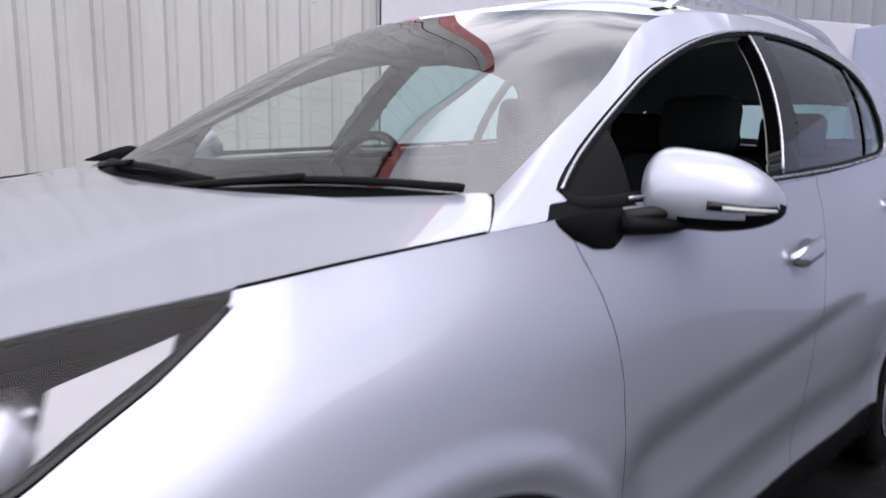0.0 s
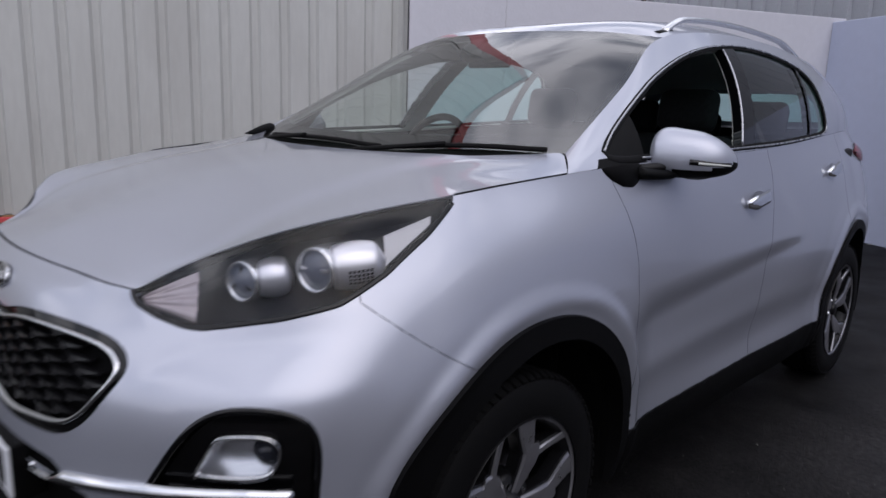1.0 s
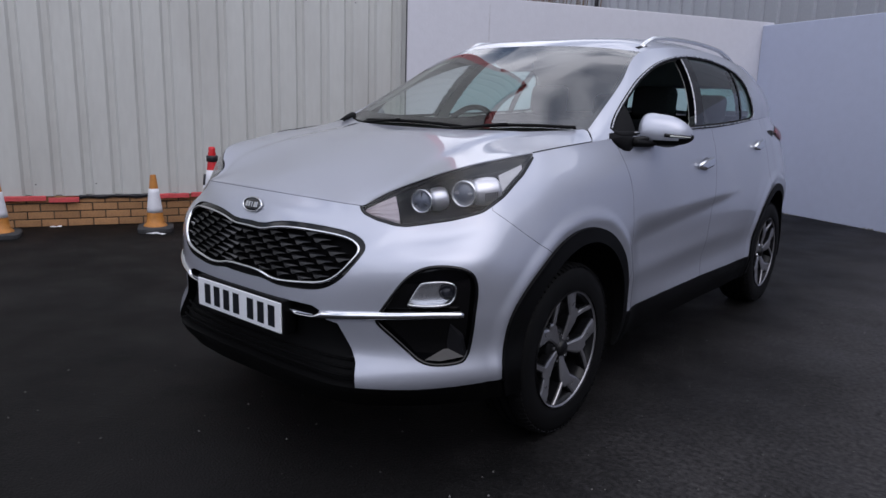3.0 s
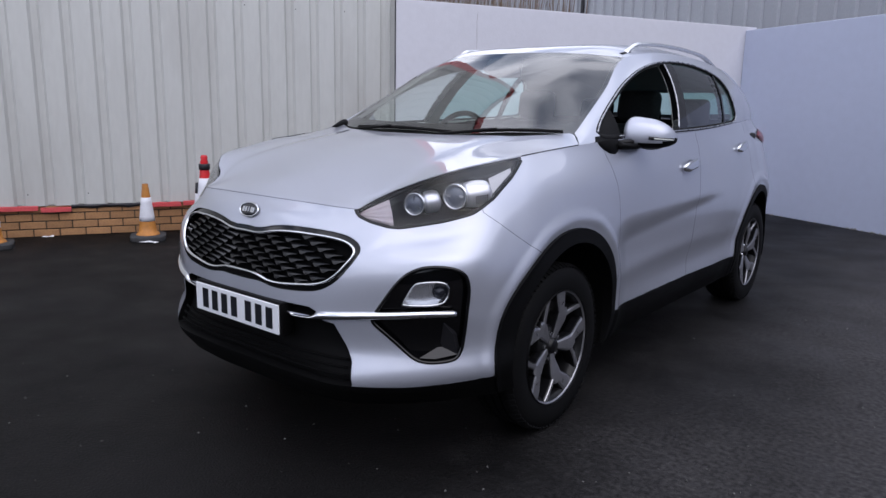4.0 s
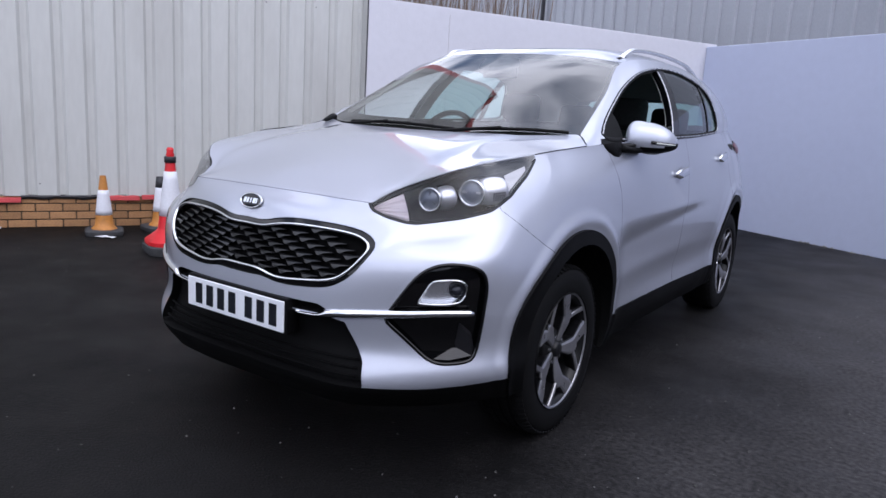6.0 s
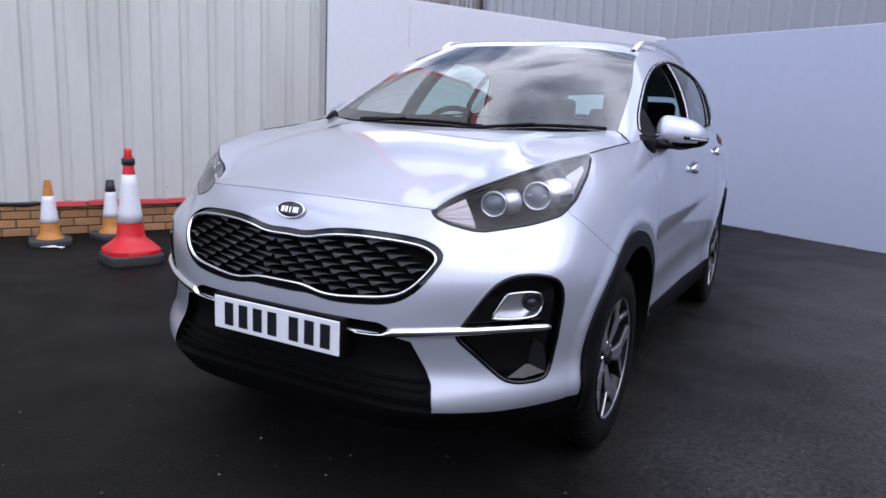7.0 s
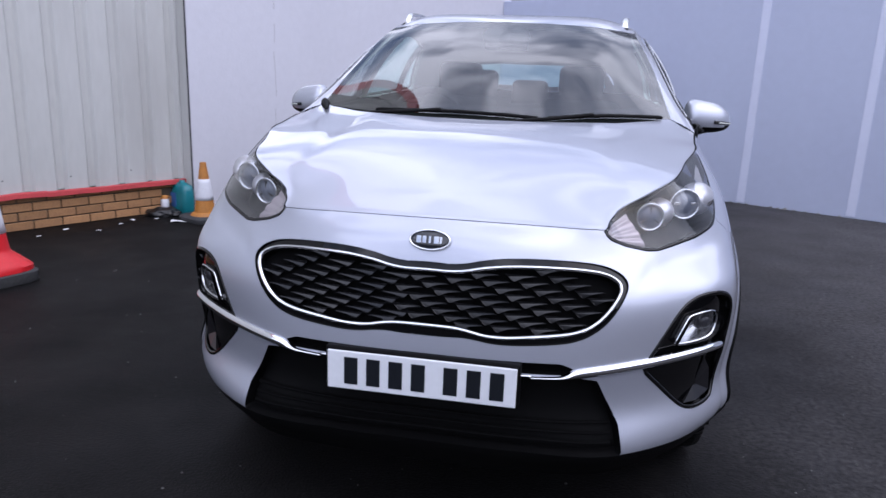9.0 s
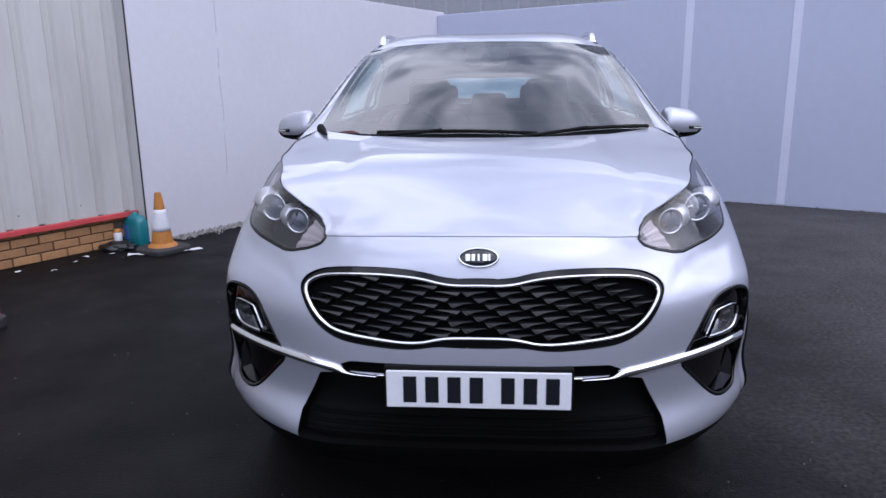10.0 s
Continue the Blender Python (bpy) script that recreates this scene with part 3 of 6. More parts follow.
SEAM_WING = [(.965, 1.3), (.957, .94), (1.09, .870), (1.33, .730), (1.33, .1)]
SEAM_DOOR = [(1.89, 1.3), (1.89, 1.105), (1.900, 1.017), (1.93, .90), (1.955, .70), (1.96, .392), (1.96, .1)]
SEAM_MID = [(2.865, 1.3), (2.88, 1.18), (2.922, 1.107), (2.945, 1.0), (2.940, .90), (2.93, .392), (2.93, .1)]
SEAM_REAR = [(3.99, 1.3), (3.985, 1.238), (3.955, 1.08), (3.952, 1.0), (3.967, .85), (3.72, .60), (3.69, .392), (3.69, .1)]

grid_s = np.concatenate([np.arange(0, 1.0, .0095), np.arange(1.0, 2.02, .012), np.arange(2.02, 4.6, .022), np.linspace(4.6, 5.8, 34)])
grid_v = np.linspace(0, 1, 92)
SIDE = Surface(grid_s, grid_v, side_v, lambda a, b, P: np.stack([a, P[:, 2]], 1), lambda c, a, b: (c[:, 0], np.where(b > .9999, 1.0, np.where(b < 1e-4, 0.0, level_of(c[:, 0], c[:, 1])))),
               [HEADLAMP, GRILLE_RIM, GRILLE_CHROME, INTAKE, SLOT, LIP, BEZEL, FOG, SILL[:2], SEAM_WING, SEAM_DOOR, SEAM_MID, SEAM_REAR] + ARCH_OUT + ARCH_IN)
SIDE.label[:] = "rear_quarter"
SIDE.mark("rear_door", SEAM_REAR + [(-1, .1), (-1, 1.3)])
SIDE.mark("front_door", SEAM_MID + [(-1, .1), (-1, 1.3)])
SIDE.mark("front_wing", SEAM_DOOR + [(-1, .1), (-1, 1.3)])
SIDE.mark("front_bumper", SEAM_WING + [(-1, .1), (-1, 1.3)])
SIDE.mark("sill", SILL)
SIDE.mark("lip", LIP)
SIDE.mark("intake", INTAKE)
SIDE.mark("slot", SLOT)
SIDE.mark("grille_rim", GRILLE_RIM)
SIDE.mark("grille", GRILLE_CHROME)
SIDE.mark("bezel", BEZEL)
SIDE.mark("fog", FOG)
SIDE.mark("headlamp", HEADLAMP)
for ring_out, ring_in, nm in zip(ARCH_OUT, ARCH_IN, ("front_arch", "rear_arch")):
    SIDE.mark(nm, ring_out)
    SIDE.mark("hole", ring_in)


# the glasshouse: from the waist up to the roof's edge
WAIST_S = [1.727, 1.95, 2.47, 2.87, 3.37, 3.83, 4.35, 4.78]
ALONG = [0, .13, .34, .48, .62, .75, .89, 1]
ROOF_EDGE = np.array([(.728, 1.220, 1.197), (.680, 1.560, 1.376), (.604, 1.945, 1.566), (.620, 2.3, 1.612), (.624, 2.8, 1.620), (.625, 3.25, 1.595), (.588, 3.70, 1.548), (.515, 4.0, 1.46)])


def waist(q):
    return shell_v(hermite(ALONG, WAIST_S, q), np.ones(np.shape(q)))


def roof_edge(q):
    return hermite(ALONG, ROOF_EDGE, q)


def cabin(q, w):
    q, w = np.broadcast_arrays(np.asarray(q, float), np.asarray(w, float))
    lo, hi = waist(q), roof_edge(q)
    p = lo + (hi - lo) * w[..., None]
    bow = 0.035 * 4 * w * (1 - w) * np.clip((q - .06) / .36, 0.12, 1)
    return p + bow[..., None] * np.array([1.0, 0, .55])


def cabin_ab(c, a, b):
    a, b = a.copy(), b.copy()
    h = 1e-4
    for _ in range(12):
        p = cabin(a, b)[:, 1:]
        da = (cabin(a + h, b)[:, 1:] - p) / h
        db = (cabin(a, b + h)[:, 1:] - p) / h
        r = c - p
        det = da[:, 0] * db[:, 1] - da[:, 1] * db[:, 0]
        det = np.where(np.abs(det) < 1e-6, 1e-6, det)
        a = np.clip(a + np.clip((r[:, 0] * db[:, 1] - r[:, 1] * db[:, 0]) / det, -.05, .05), 0, 1)
        b = np.clip(b + np.clip((da[:, 0] * r[:, 1] - da[:, 1] * r[:, 0]) / det, -.1, .1), 0, 1)
    return a, b


SIDE_WINDOWS = smooth_line([(1.262, 1.180), (1.37, 1.245), (1.545, 1.336), (1.75, 1.435), (2.04, 1.528), (2.30, 1.566), (2.55, 1.574), (2.80, 1.562), (3.04, 1.522), (3.138, 1.455),
                            (3.174, 1.32), (3.186, 1.246), (2.9, 1.231), (2.5, 1.214), (2.0, 1.202), (1.6, 1.191)], 2, True)
SAIL = [(1.2, 1.1), (1.43, 1.1), (1.53, 1.40), (1.2, 1.40)]
B_POST = [(2.02, 1.1), (2.14, 1.1), (2.385, 1.6), (2.285, 1.6)]
C_POST = [(2.84, 1.1), (2.865, 1.1), (3.02, 1.6), (2.995, 1.6)]
SAIL_FOOT = [(1.238, 1.166), (1.262, 1.186), (1.30, 1.189), (1.43, 1.190), (1.47, 1.174)]
EDGES = [[(1.456, 1.18), (1.497, 1.30)], [(2.06, 1.185), (2.27, 1.57)], [(2.17, 1.185), (2.373, 1.57)], [(2.867, 1.23), (2.972, 1.53)], [(2.892, 1.23), (2.997, 1.53)]]
CABIN = Surface(np.linspace(0, 1, 260), np.linspace(0, 1, 40), cabin, lambda a, b, P: P[:, 1:], cabin_ab,
                [np.concatenate([SIDE_WINDOWS, SIDE_WINDOWS[:1]]), SAIL_FOOT] + [evenly(np.array(x), .01) for x in EDGES])
CABIN.label[:] = "side_frame"
CABIN.mark("front_window", SIDE_WINDOWS)
CABIN.mark("rear_window", [(2.08, 1.1), (2.85, 1.1), (3.005, 1.6), (2.33, 1.6)], ["front_window"])
CABIN.mark("quarter_window", [(2.85, 1.1), (4, 1.1), (4, 1.6), (3.005, 1.6)], ["front_window"])
CABIN.mark("sail", SAIL, ["front_window"])
CABIN.mark("sail", [(1.225, 1.10)] + SAIL_FOOT + [(1.48, 1.10)], ["side_frame"])
CABIN.mark("post", B_POST, ["front_window", "rear_window"])
CABIN.mark("divider", C_POST, ["rear_window", "quarter_window"])


def coons(front, back, left, right, n, m, bulge):
    """A patch between four edges, with a bulge along z. front, back: curves across (0..1); left, right: along."""
    u, v = np.meshgrid(np.linspace(0, 1, n), np.linspace(0, 1, m), indexing="ij")
    F, B, L, R = front(u[:, 0]), back(u[:, 0]), left(v[0]), right(v[0])
    U, V = u[..., None] ** 2, v[..., None]
    S = (1 - V) * F[:, None] + V * B[:, None] + (1 - U) * L[None] + U * R[None]
    S = S - ((1 - U) * (1 - V) * F[0] + U * (1 - V) * F[-1] + (1 - U) * V * B[0] + U * V * B[-1])
    S = S + bulge(u, v)
    faces = [(i * m + j, (i + 1) * m + j, (i + 1) * m + j + 1, i * m + j + 1) for i in range(n - 1) for j in range(m - 1)]
    return S.reshape(-1, 3), faces


def mirrored(V, F):
    V = np.asarray(V)
    return both([(V, F), (V * np.array([-1, 1, 1]), [q[::-1] for q in F])])


# ---- the car ----
car = thing("car", (0, 2.24, 0), "silver compact SUV parked on dark tarmac, front window open", "car")
PANELS = ["front_bumper", "front_wing", "front_door", "rear_door", "rear_quarter", "sill", "lip"]

# bumper: both sides in one
V, F = both([SIDE.cut(["front_bumper"], k, skirt=(0, -.014), gap=.0011)[:2] for k in (1, -1)])
bumper = put_part("front_bumper", merged("front_bumper", V, F, PAINT), car)
V, F = both([SIDE.cut(["lip"], k, off=.001, skirt=(.001, -.012))[:2] for k in (1, -1)])
put_part("lower_lip", merged("lower_lip", V, F, TRIM_BLACK), bumper, "matt black plastic lower lip")
V, F = both([SIDE.cut(["intake"], k, off=-.035, skirt=(.0, -.035))[:2] for k in (1, -1)])
intake = put_part("lower_grille", merged("lower_grille", V, F, TRIM_BLACK), bumper, "black lower air intake")
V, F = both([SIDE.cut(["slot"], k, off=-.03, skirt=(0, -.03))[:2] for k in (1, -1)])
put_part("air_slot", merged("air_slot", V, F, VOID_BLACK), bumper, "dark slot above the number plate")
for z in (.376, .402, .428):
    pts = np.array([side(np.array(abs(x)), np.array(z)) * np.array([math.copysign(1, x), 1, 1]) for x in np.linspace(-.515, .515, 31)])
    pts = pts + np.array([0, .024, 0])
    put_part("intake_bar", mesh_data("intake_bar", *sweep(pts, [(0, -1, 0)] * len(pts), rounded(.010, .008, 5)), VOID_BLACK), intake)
# black sheet added behind the panels, so that their gaps look shaded
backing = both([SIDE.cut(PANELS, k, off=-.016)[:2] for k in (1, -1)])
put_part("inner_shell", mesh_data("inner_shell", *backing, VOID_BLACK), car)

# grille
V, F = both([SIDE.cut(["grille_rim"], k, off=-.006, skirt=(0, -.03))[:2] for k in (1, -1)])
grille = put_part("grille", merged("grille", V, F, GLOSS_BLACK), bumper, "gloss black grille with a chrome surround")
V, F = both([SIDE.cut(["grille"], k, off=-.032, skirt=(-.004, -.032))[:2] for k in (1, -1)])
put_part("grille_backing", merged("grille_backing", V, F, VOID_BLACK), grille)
half = evenly(GRILLE_CHROME, .010)
loop = np.concatenate([half, (half * np.array([-1, 1]))[::-1][1:-1]])
gp = side(np.abs(loop[:, 0]), loop[:, 1]) * np.stack([np.where(loop[:, 0] < 0, -1, 1), np.ones(len(loop)), np.ones(len(loop))], 1)
gn = side_normal(np.abs(loop[:, 0]), loop[:, 1]) * np.stack([np.where(loop[:, 0] < 0, -1, 1), np.ones(len(loop)), np.ones(len(loop))], 1)
put_part("grille_surround", mesh_data("grille_surround", *sweep(gp - gn * .006, gn, rounded(.0125, .011, 8), True), CHROME), grille, "bright chrome grille surround")
tile = [(-.036, .0065), (.046, .0035), (.050, .0005), (.014, -.0028), (.000, -.0085), (-.010, -.0135), (-.017, -.0095), (-.026, -.001)]


def grille_tile(k):
    v = [(x * k, -.008 if 0 < i < 7 else -.004, z) for i, (x, z) in enumerate(tile)] + [(x * .9 * k, .012, z * .6) for x, z in tile]
    f = [tuple(range(8))[::-1], tuple(range(8, 16))] + [(i, (i + 1) % 8, 8 + (i + 1) % 8, 8 + i) for i in range(8)]
    return mesh_data("grille_bar", v, f if k > 0 else [q[::-1] for q in f], GRILLE_BLACK, False)


tile_mesh = {1: grille_tile(1), -1: grille_tile(-1)}
inner, placed = GRILLE_CHROME * np.array([.985, 1.0]), []
for k in (1, -1):
    for row in range(12):
        z = .848 - row * .0172
        for col in range(-4, 6):
            x = .012 + col * .103 + row * .0343
            if x < (-.052 if k > 0 else .052) or x > .49 or not inside(inner, np.array([[max(x + .030, .0005), z], [max(x - .018, .0005), z - .010], [max(x - .02, .0005), z + .004]])).all():
                continue
            p, n = side(np.array(abs(x)), np.array(z)), side_normal(np.array(abs(x)), np.array(z))
            way = k if x >= 0 else -k
            p, n = p * np.array([way, 1, 1]), n * np.array([way, 1, 1])
            turn = math.degrees(math.atan2(n[0], -n[1]))
            placed.append((row, k * x))
            put_part("grille_bar", tile_mesh[k], grille, m=pose(*(p - n * .016), 0, 0, turn))

for row in range(12):
    z = .848 - row * .0172
    for x in np.linspace(-.06, .06, 9):
        if all(abs(x - b) > .058 for a, b in placed if a == row) and inside(inner, np.array([[.03, z - .012], [.03, z + .006]])).all():
            placed.append((row, x))
            p = side(np.array(abs(x)), np.array(z))
            put_part("grille_bar", tile_mesh[1], grille, m=pose(x, p[1] + .016, z))

# chrome strip across the bumper
strip = smooth_line([(.30, .566), (.40, .568), (.43, .580), (.51, .588), (.60, .597), (.71, .606), (.80, .612), (.885, .611)], 2)
strip = evenly(strip, .012)
for k in (1, -1):
    p, n = side(strip[:, 0], strip[:, 1]), side_normal(strip[:, 0], strip[:, 1])
    wide = np.interp(strip[:, 0], [.30, .39, .43, .55, .80, .885], [.006, .008, .030, .031, .028, .024])
    sec = np.array([[(a * w, b) for a, b in rounded(1.0, .016, 8)] for w in wide])
    vv, ff = sweep((p - n * .003) * np.array([k, 1, 1]), n * np.array([k, 1, 1]), sec)
    put_part("bumper_trim", mesh_data("bumper_trim", vv, ff, CHROME), bumper, "bright chrome bumper strip")
line = np.linspace(-.31, .31, 41)
p = side(np.abs(line), np.full(41, .567)) * np.stack([np.sign(line) + (line == 0), np.ones(41), np.ones(41)], 1)
put_part("bumper_trim", mesh_data("bumper_trim", *sweep(p + np.array([0, .002, 0]), [(0, -1, .1)] * 41, rounded(.008, .007, 6)), CHROME), bumper, "thin chrome line under the slot")

# number plate with plain bars for its characters
plate = put_part("number_plate", bm_data("number_plate", box((-.26, -.020, .4865), (.26, -.013, .5975), .003), PLATE_WHITE), car, "white number plate with dark characters")
put_part("plate_holder", bm_data("plate_holder", box((-.268, -.0128, .480), (.268, .045, .606), .006), TRIM_BLACK), plate, "black plate holder")
for x in (-.1925, -.1300, -.0675, -.0050, .0835, .1460, .2085):
    put_part("character_bar", bm_data("character_bar", box((x - .019, -.0216, .503), (x + .019, -.0200, .581)), BADGE_BLACK), plate)

# badge
bc = side(np.array(0.0), np.array(.905))
tilt = math.degrees(math.atan2(.37, .93))
bm_pose = pose(bc[0], bc[1] - .002, bc[2], 90 - tilt, 0, 0)
badge_v, badge_f = lathe([(0.0001, .006), (.045, .0055), (.054, .002), (.056, -.004)], 44)
badge = put_part("badge", mesh_data("badge", [(x, y * .47, z) for x, y, z in badge_v], badge_f, BADGE_BLACK), bumper, "oval black badge in a chrome ring", bm_pose)
ang = np.linspace(0, 2 * math.pi, 49)[:-1]
put_part("badge_ring", mesh_data("badge_ring", *sweep([(.0545 * math.cos(t), .0265 * math.sin(t), .003) for t in ang], [(0, 0, 1)] * 48, rounded(.007, .005, 6), True), CHROME), badge, "", local=True)
for x, w in ((-.030, .013), (-.015, .010), (0, .006), (.018, .014), (.030, .006)):
    put_part("badge_mark", bm_data("badge_mark", box((x - w / 2, -.010, .005), (x + w / 2, .010, .0078), .001), CHROME), badge, local=True)


def on_side(s, z, off=0.0, k=1):
    p = side(np.array(s), np.array(z)) + side_normal(np.array(s), np.array(z)) * off
    return p * np.array([k, 1, 1])


def girdle(points, k, width, height, mat, name, parent, label="", closed=True, off=0.0, step=.012):
    q = evenly(points, step, closed)
    p, n = side(q[:, 0], q[:, 1]), side_normal(q[:, 0], q[:, 1])
    m = np.array([k, 1, 1])
    return put_part(name, mesh_data(name, *sweep((p + n * off) * m, n * m, rounded(width, height, 6), closed), mat), parent, label)


for k in (1, -1):
    # headlamp
    lamp = put_part("headlight", SIDE.data("headlight", ["headlamp"], HEADLAMP_GREY, k, off=-.085, skirt=(-.003, -.085)), car, "swept headlight with two round projectors behind clear plastic")
    put_part("lens_cover", SIDE.data("lens_cover", ["headlamp"], LAMP_GLASS, k, off=.0005), lamp, "clear plastic lens cover")
    edge = evenly(np.array([(.491, .945), (.490, .922)] + HEADLAMP[2:11]), .01)
    edge[:, 1] = np.minimum(edge[:, 1], shell_v(edge[:, 0], np.ones(len(edge)))[:, 2] - .001)
    girdle(edge, k, .013, .004, GLOSS_BLACK, "seal", lamp, "black seal", False, -.002)
    for c, r, nm in (((.588, .338, .960), .042, "projector"), ((.694, .436, .988), .047, "projector")):
        m = pose(c[0] * k, c[1], c[2], 90, 0, 14 * k)
        bowl = lathe([(r * .76, -.010), (r * .84, .004), (r * .93, .010), (r, .005), (r * 1.02, -.012), (r * .98, -.05), (r * .9, -.13)], 36)
        proj = put_part(nm, mesh_data(nm, *bowl, DULL_CHROME), lamp, "round chrome projector housing", m)
        dome = lathe([(.0001, .012)] + [(r * .80 * math.sin(t), .012 - .020 * (1 - math.cos(t))) for t in (.3, .6, .9, 1.2, 1.45)], 30)
        put_part("projector_lens", mesh_data("projector_lens", *dome, PROJECTOR), proj, "dark glass lens", local=True)
        if r < .045:
            # three ribs that part the lens
            for turn in (90, 210, 330):
                put_part("lens_rib", bm_data("lens_rib", box((.002, -.0022, .002), (r * .70, .0022, .0105), .001, 1), HEADLAMP_GREY), proj, "", pose(0, 0, 0, 0, 0, turn), local=True)
        else:
            put_part("lens_shade", bm_data("lens_shade", box((-r * .70, -.002, -.002), (r * .70, .006, .0095), .001, 1), DULL_CHROME), proj, "pale band across the lens", local=True)
    # ribbed bright barrel behind each projector
    for c, r, length in (((.588, .338, .960), .040, .062), ((.694, .436, .988), .047, .105)):
        way = Vector((.50 * k, .84, .10)).normalized()
        prof = [(r * .80, -.004)]
        for i in range(25):
            t = i / 24
            prof.append((r * (.90 + .12 * math.sin(math.pi * min(1, t * 1.25))) * (1 if t < .75 else math.cos((t - .75) * 5.6)) + (.0012 if i % 2 else 0), length * t))
        prof.append((.0001, length))
        spot = Matrix.Translation(Vector((c[0] * k, c[1], c[2])) + way * .034) @ way.to_track_quat("Z", "X").to_matrix().to_4x4()
        put_part("reflector", mesh_data("reflector", *lathe(prof, 32), LAMP_BODY), lamp, "satin chrome lamp barrel", spot)
        if r > .045:
            # rows of small vents in the outer face of the barrel
            out = spot.to_3x3().inverted() @ Vector((.62 * k, -.72, -.32))
            facing, hv, hf = math.atan2(out.y, out.x), [], []
            for i in range(6):
                for j in range(4):
                    h, a, n0 = .026 + .0085 * i, facing + (j - 1.5) * .17, len(hv)
                    q = r * (.90 + .12 * math.sin(math.pi * min(1, h / length * 1.25))) + .0022
                    hv += [(q * math.cos(a + da), q * math.sin(a + da), h + dh) for da, dh in ((-.055, -.0024), (.055, -.0024), (.055, .0024), (-.055, .0024))]
                    hf += [(n0, n0 + 1, n0 + 2, n0 + 3)]
            put_part("vents", mesh_data("vents", hv, hf, HEADLAMP_GREY, False), lamp, "grid of dark vents", spot)
    # ribbed lamp in the nose, clear marker in the tail
    t_ = np.linspace(0, 1, 29)
    gs = np.repeat(np.linspace(.507, .618, 14), 29)
    gz = (np.linspace(.924, .901, 14)[:, None] + np.linspace(.013, .082, 14)[:, None] * t_).ravel()
    guide = (side(gs, gz) + side_normal(gs, gz) * np.tile(-.021 + .0055 * np.abs(np.sin(3.5 * math.pi * t_)), 14)[:, None]) * np.array([k, 1, 1])
    ff = [(i * 29 + j, (i + 1) * 29 + j, (i + 1) * 29 + j + 1, i * 29 + j + 1) for i in range(13) for j in range(28)]
    put_part("light_guide", mesh_data("light_guide", guide, ff if k > 0 else [q[::-1] for q in ff], AMBER), lamp, "ribbed pale indicator reflector")
    g = np.array([[on_side(s, z0 + (z1 - z0) * t, -.012, k) for t in np.linspace(0, 1, 6)] for s, z0, z1 in
                  zip(np.linspace(1.02, 1.125, 12), np.linspace(1.000, 1.073, 12), np.linspace(1.055, 1.088, 12))]).reshape(-1, 3)
    ff = [(i * 6 + j, (i + 1) * 6 + j, (i + 1) * 6 + j + 1, i * 6 + j + 1) for i in range(11) for j in range(5)]
    put_part("indicator", mesh_data("indicator", g, ff, MARKER), lamp, "pale side marker")

    # fog lamp in its black bezel
    bezel = put_part("fog_bezel", SIDE.data("fog_bezel", ["bezel"], GLOSS_BLACK, k, off=-.020, skirt=(.002, -.020)), bumper, "gloss black fog lamp bezel")
    girdle(BEZEL, k, .014, .006, GLOSS_BLACK, "bezel_rim", bezel, "gloss black rim", True, -.003)
    fog = put_part("fog_lamp", SIDE.data("fog_lamp", ["fog"], DULL_CHROME, k, off=-.048, skirt=(-.010, -.048)), bezel, "chrome fog lamp")
    girdle(FOG, k, .007, .006, CHROME, "fog_ring", fog, "", True, -.014)
    put_part("fog_cover", SIDE.data("fog_cover", ["fog"], LAMP_GLASS, k, off=-.012), fog, "clear cover")
    c = on_side(.825, .681, -.030, k)
    bowl = lathe([(.0001, .012), (.012, .010), (.020, .004), (.024, -.006), (.027, -.004), (.028, -.02)], 26)
    put_part("fog_bulb", mesh_data("fog_bulb", *bowl, FOG_LENS), fog, "dark round lens", pose(*c, 90, 0, 30 * k))
    flap = [on_side(s, z, o, k) for s, z, o in ((.745, .452, -.006), (.822, .486, -.022), (.842, .570, -.016), (.872, .53, -.006), (.882, .458, -.005), (.80, .448, -.005))]
    flap += [p + np.array([0, .02, 0]) for p in flap]
    put_part("air_flap", mesh_data("air_flap", flap, [(0, 1, 5), (1, 2, 3), (1, 3, 4), (1, 4, 5)] + [(i, (i + 1) % 6, 6 + (i + 1) % 6, 6 + i) for i in range(6)], FLAP_BLACK, False), bezel)

    # panels of the side
    put_part("front_wing", SIDE.data("front_wing", ["front_wing"], PAINT, k, gap=.0011), car)
    door = put_part("front_door", SIDE.data("front_door", ["front_door"], PAINT, k, gap=.0014), car)
    door_r = put_part("rear_door", SIDE.data("rear_door", ["rear_door"], PAINT, k, gap=.0014), car)
    put_part("rear_quarter", SIDE.data("rear_quarter", ["rear_quarter"], PAINT, k, gap=.0014), car)
    put_part("sill_cladding", SIDE.data("sill_cladding", ["sill"], TRIM_BLACK, k, off=.006, skirt=(.006, -.05)), car, "matt black plastic sill cladding")
    for nm in ("front_arch", "rear_arch"):
        put_part("wheel_arch_trim", SIDE.data("wheel_arch_trim", [nm], TRIM_BLACK, k, off=.010, skirt=(.010, -.06)), car, "matt black plastic wheel arch trim")
    for d, s, z in ((door, 2.765, 1.022), (door_r, 3.715, 1.086)):
        hs = np.linspace(s - .095, s + .095, 15)
        hz = z + np.linspace(-.012, .012, 15)
        p, n = side(hs, hz), side_normal(hs, hz)
        lift = .026 * np.clip(np.sin(np.linspace(0.10, math.pi - .10, 15)) * 1.7, 0, 1)
        wide = .050 * np.clip(np.sin(np.linspace(.35, math.pi - .35, 15)) * 1.5, 0, 1)
        sec = np.array([[(a * w, b) for a, b in ring(1.0, 16)] for w in wide]) * np.array([1, .018])
        m = np.array([k, 1, 1])
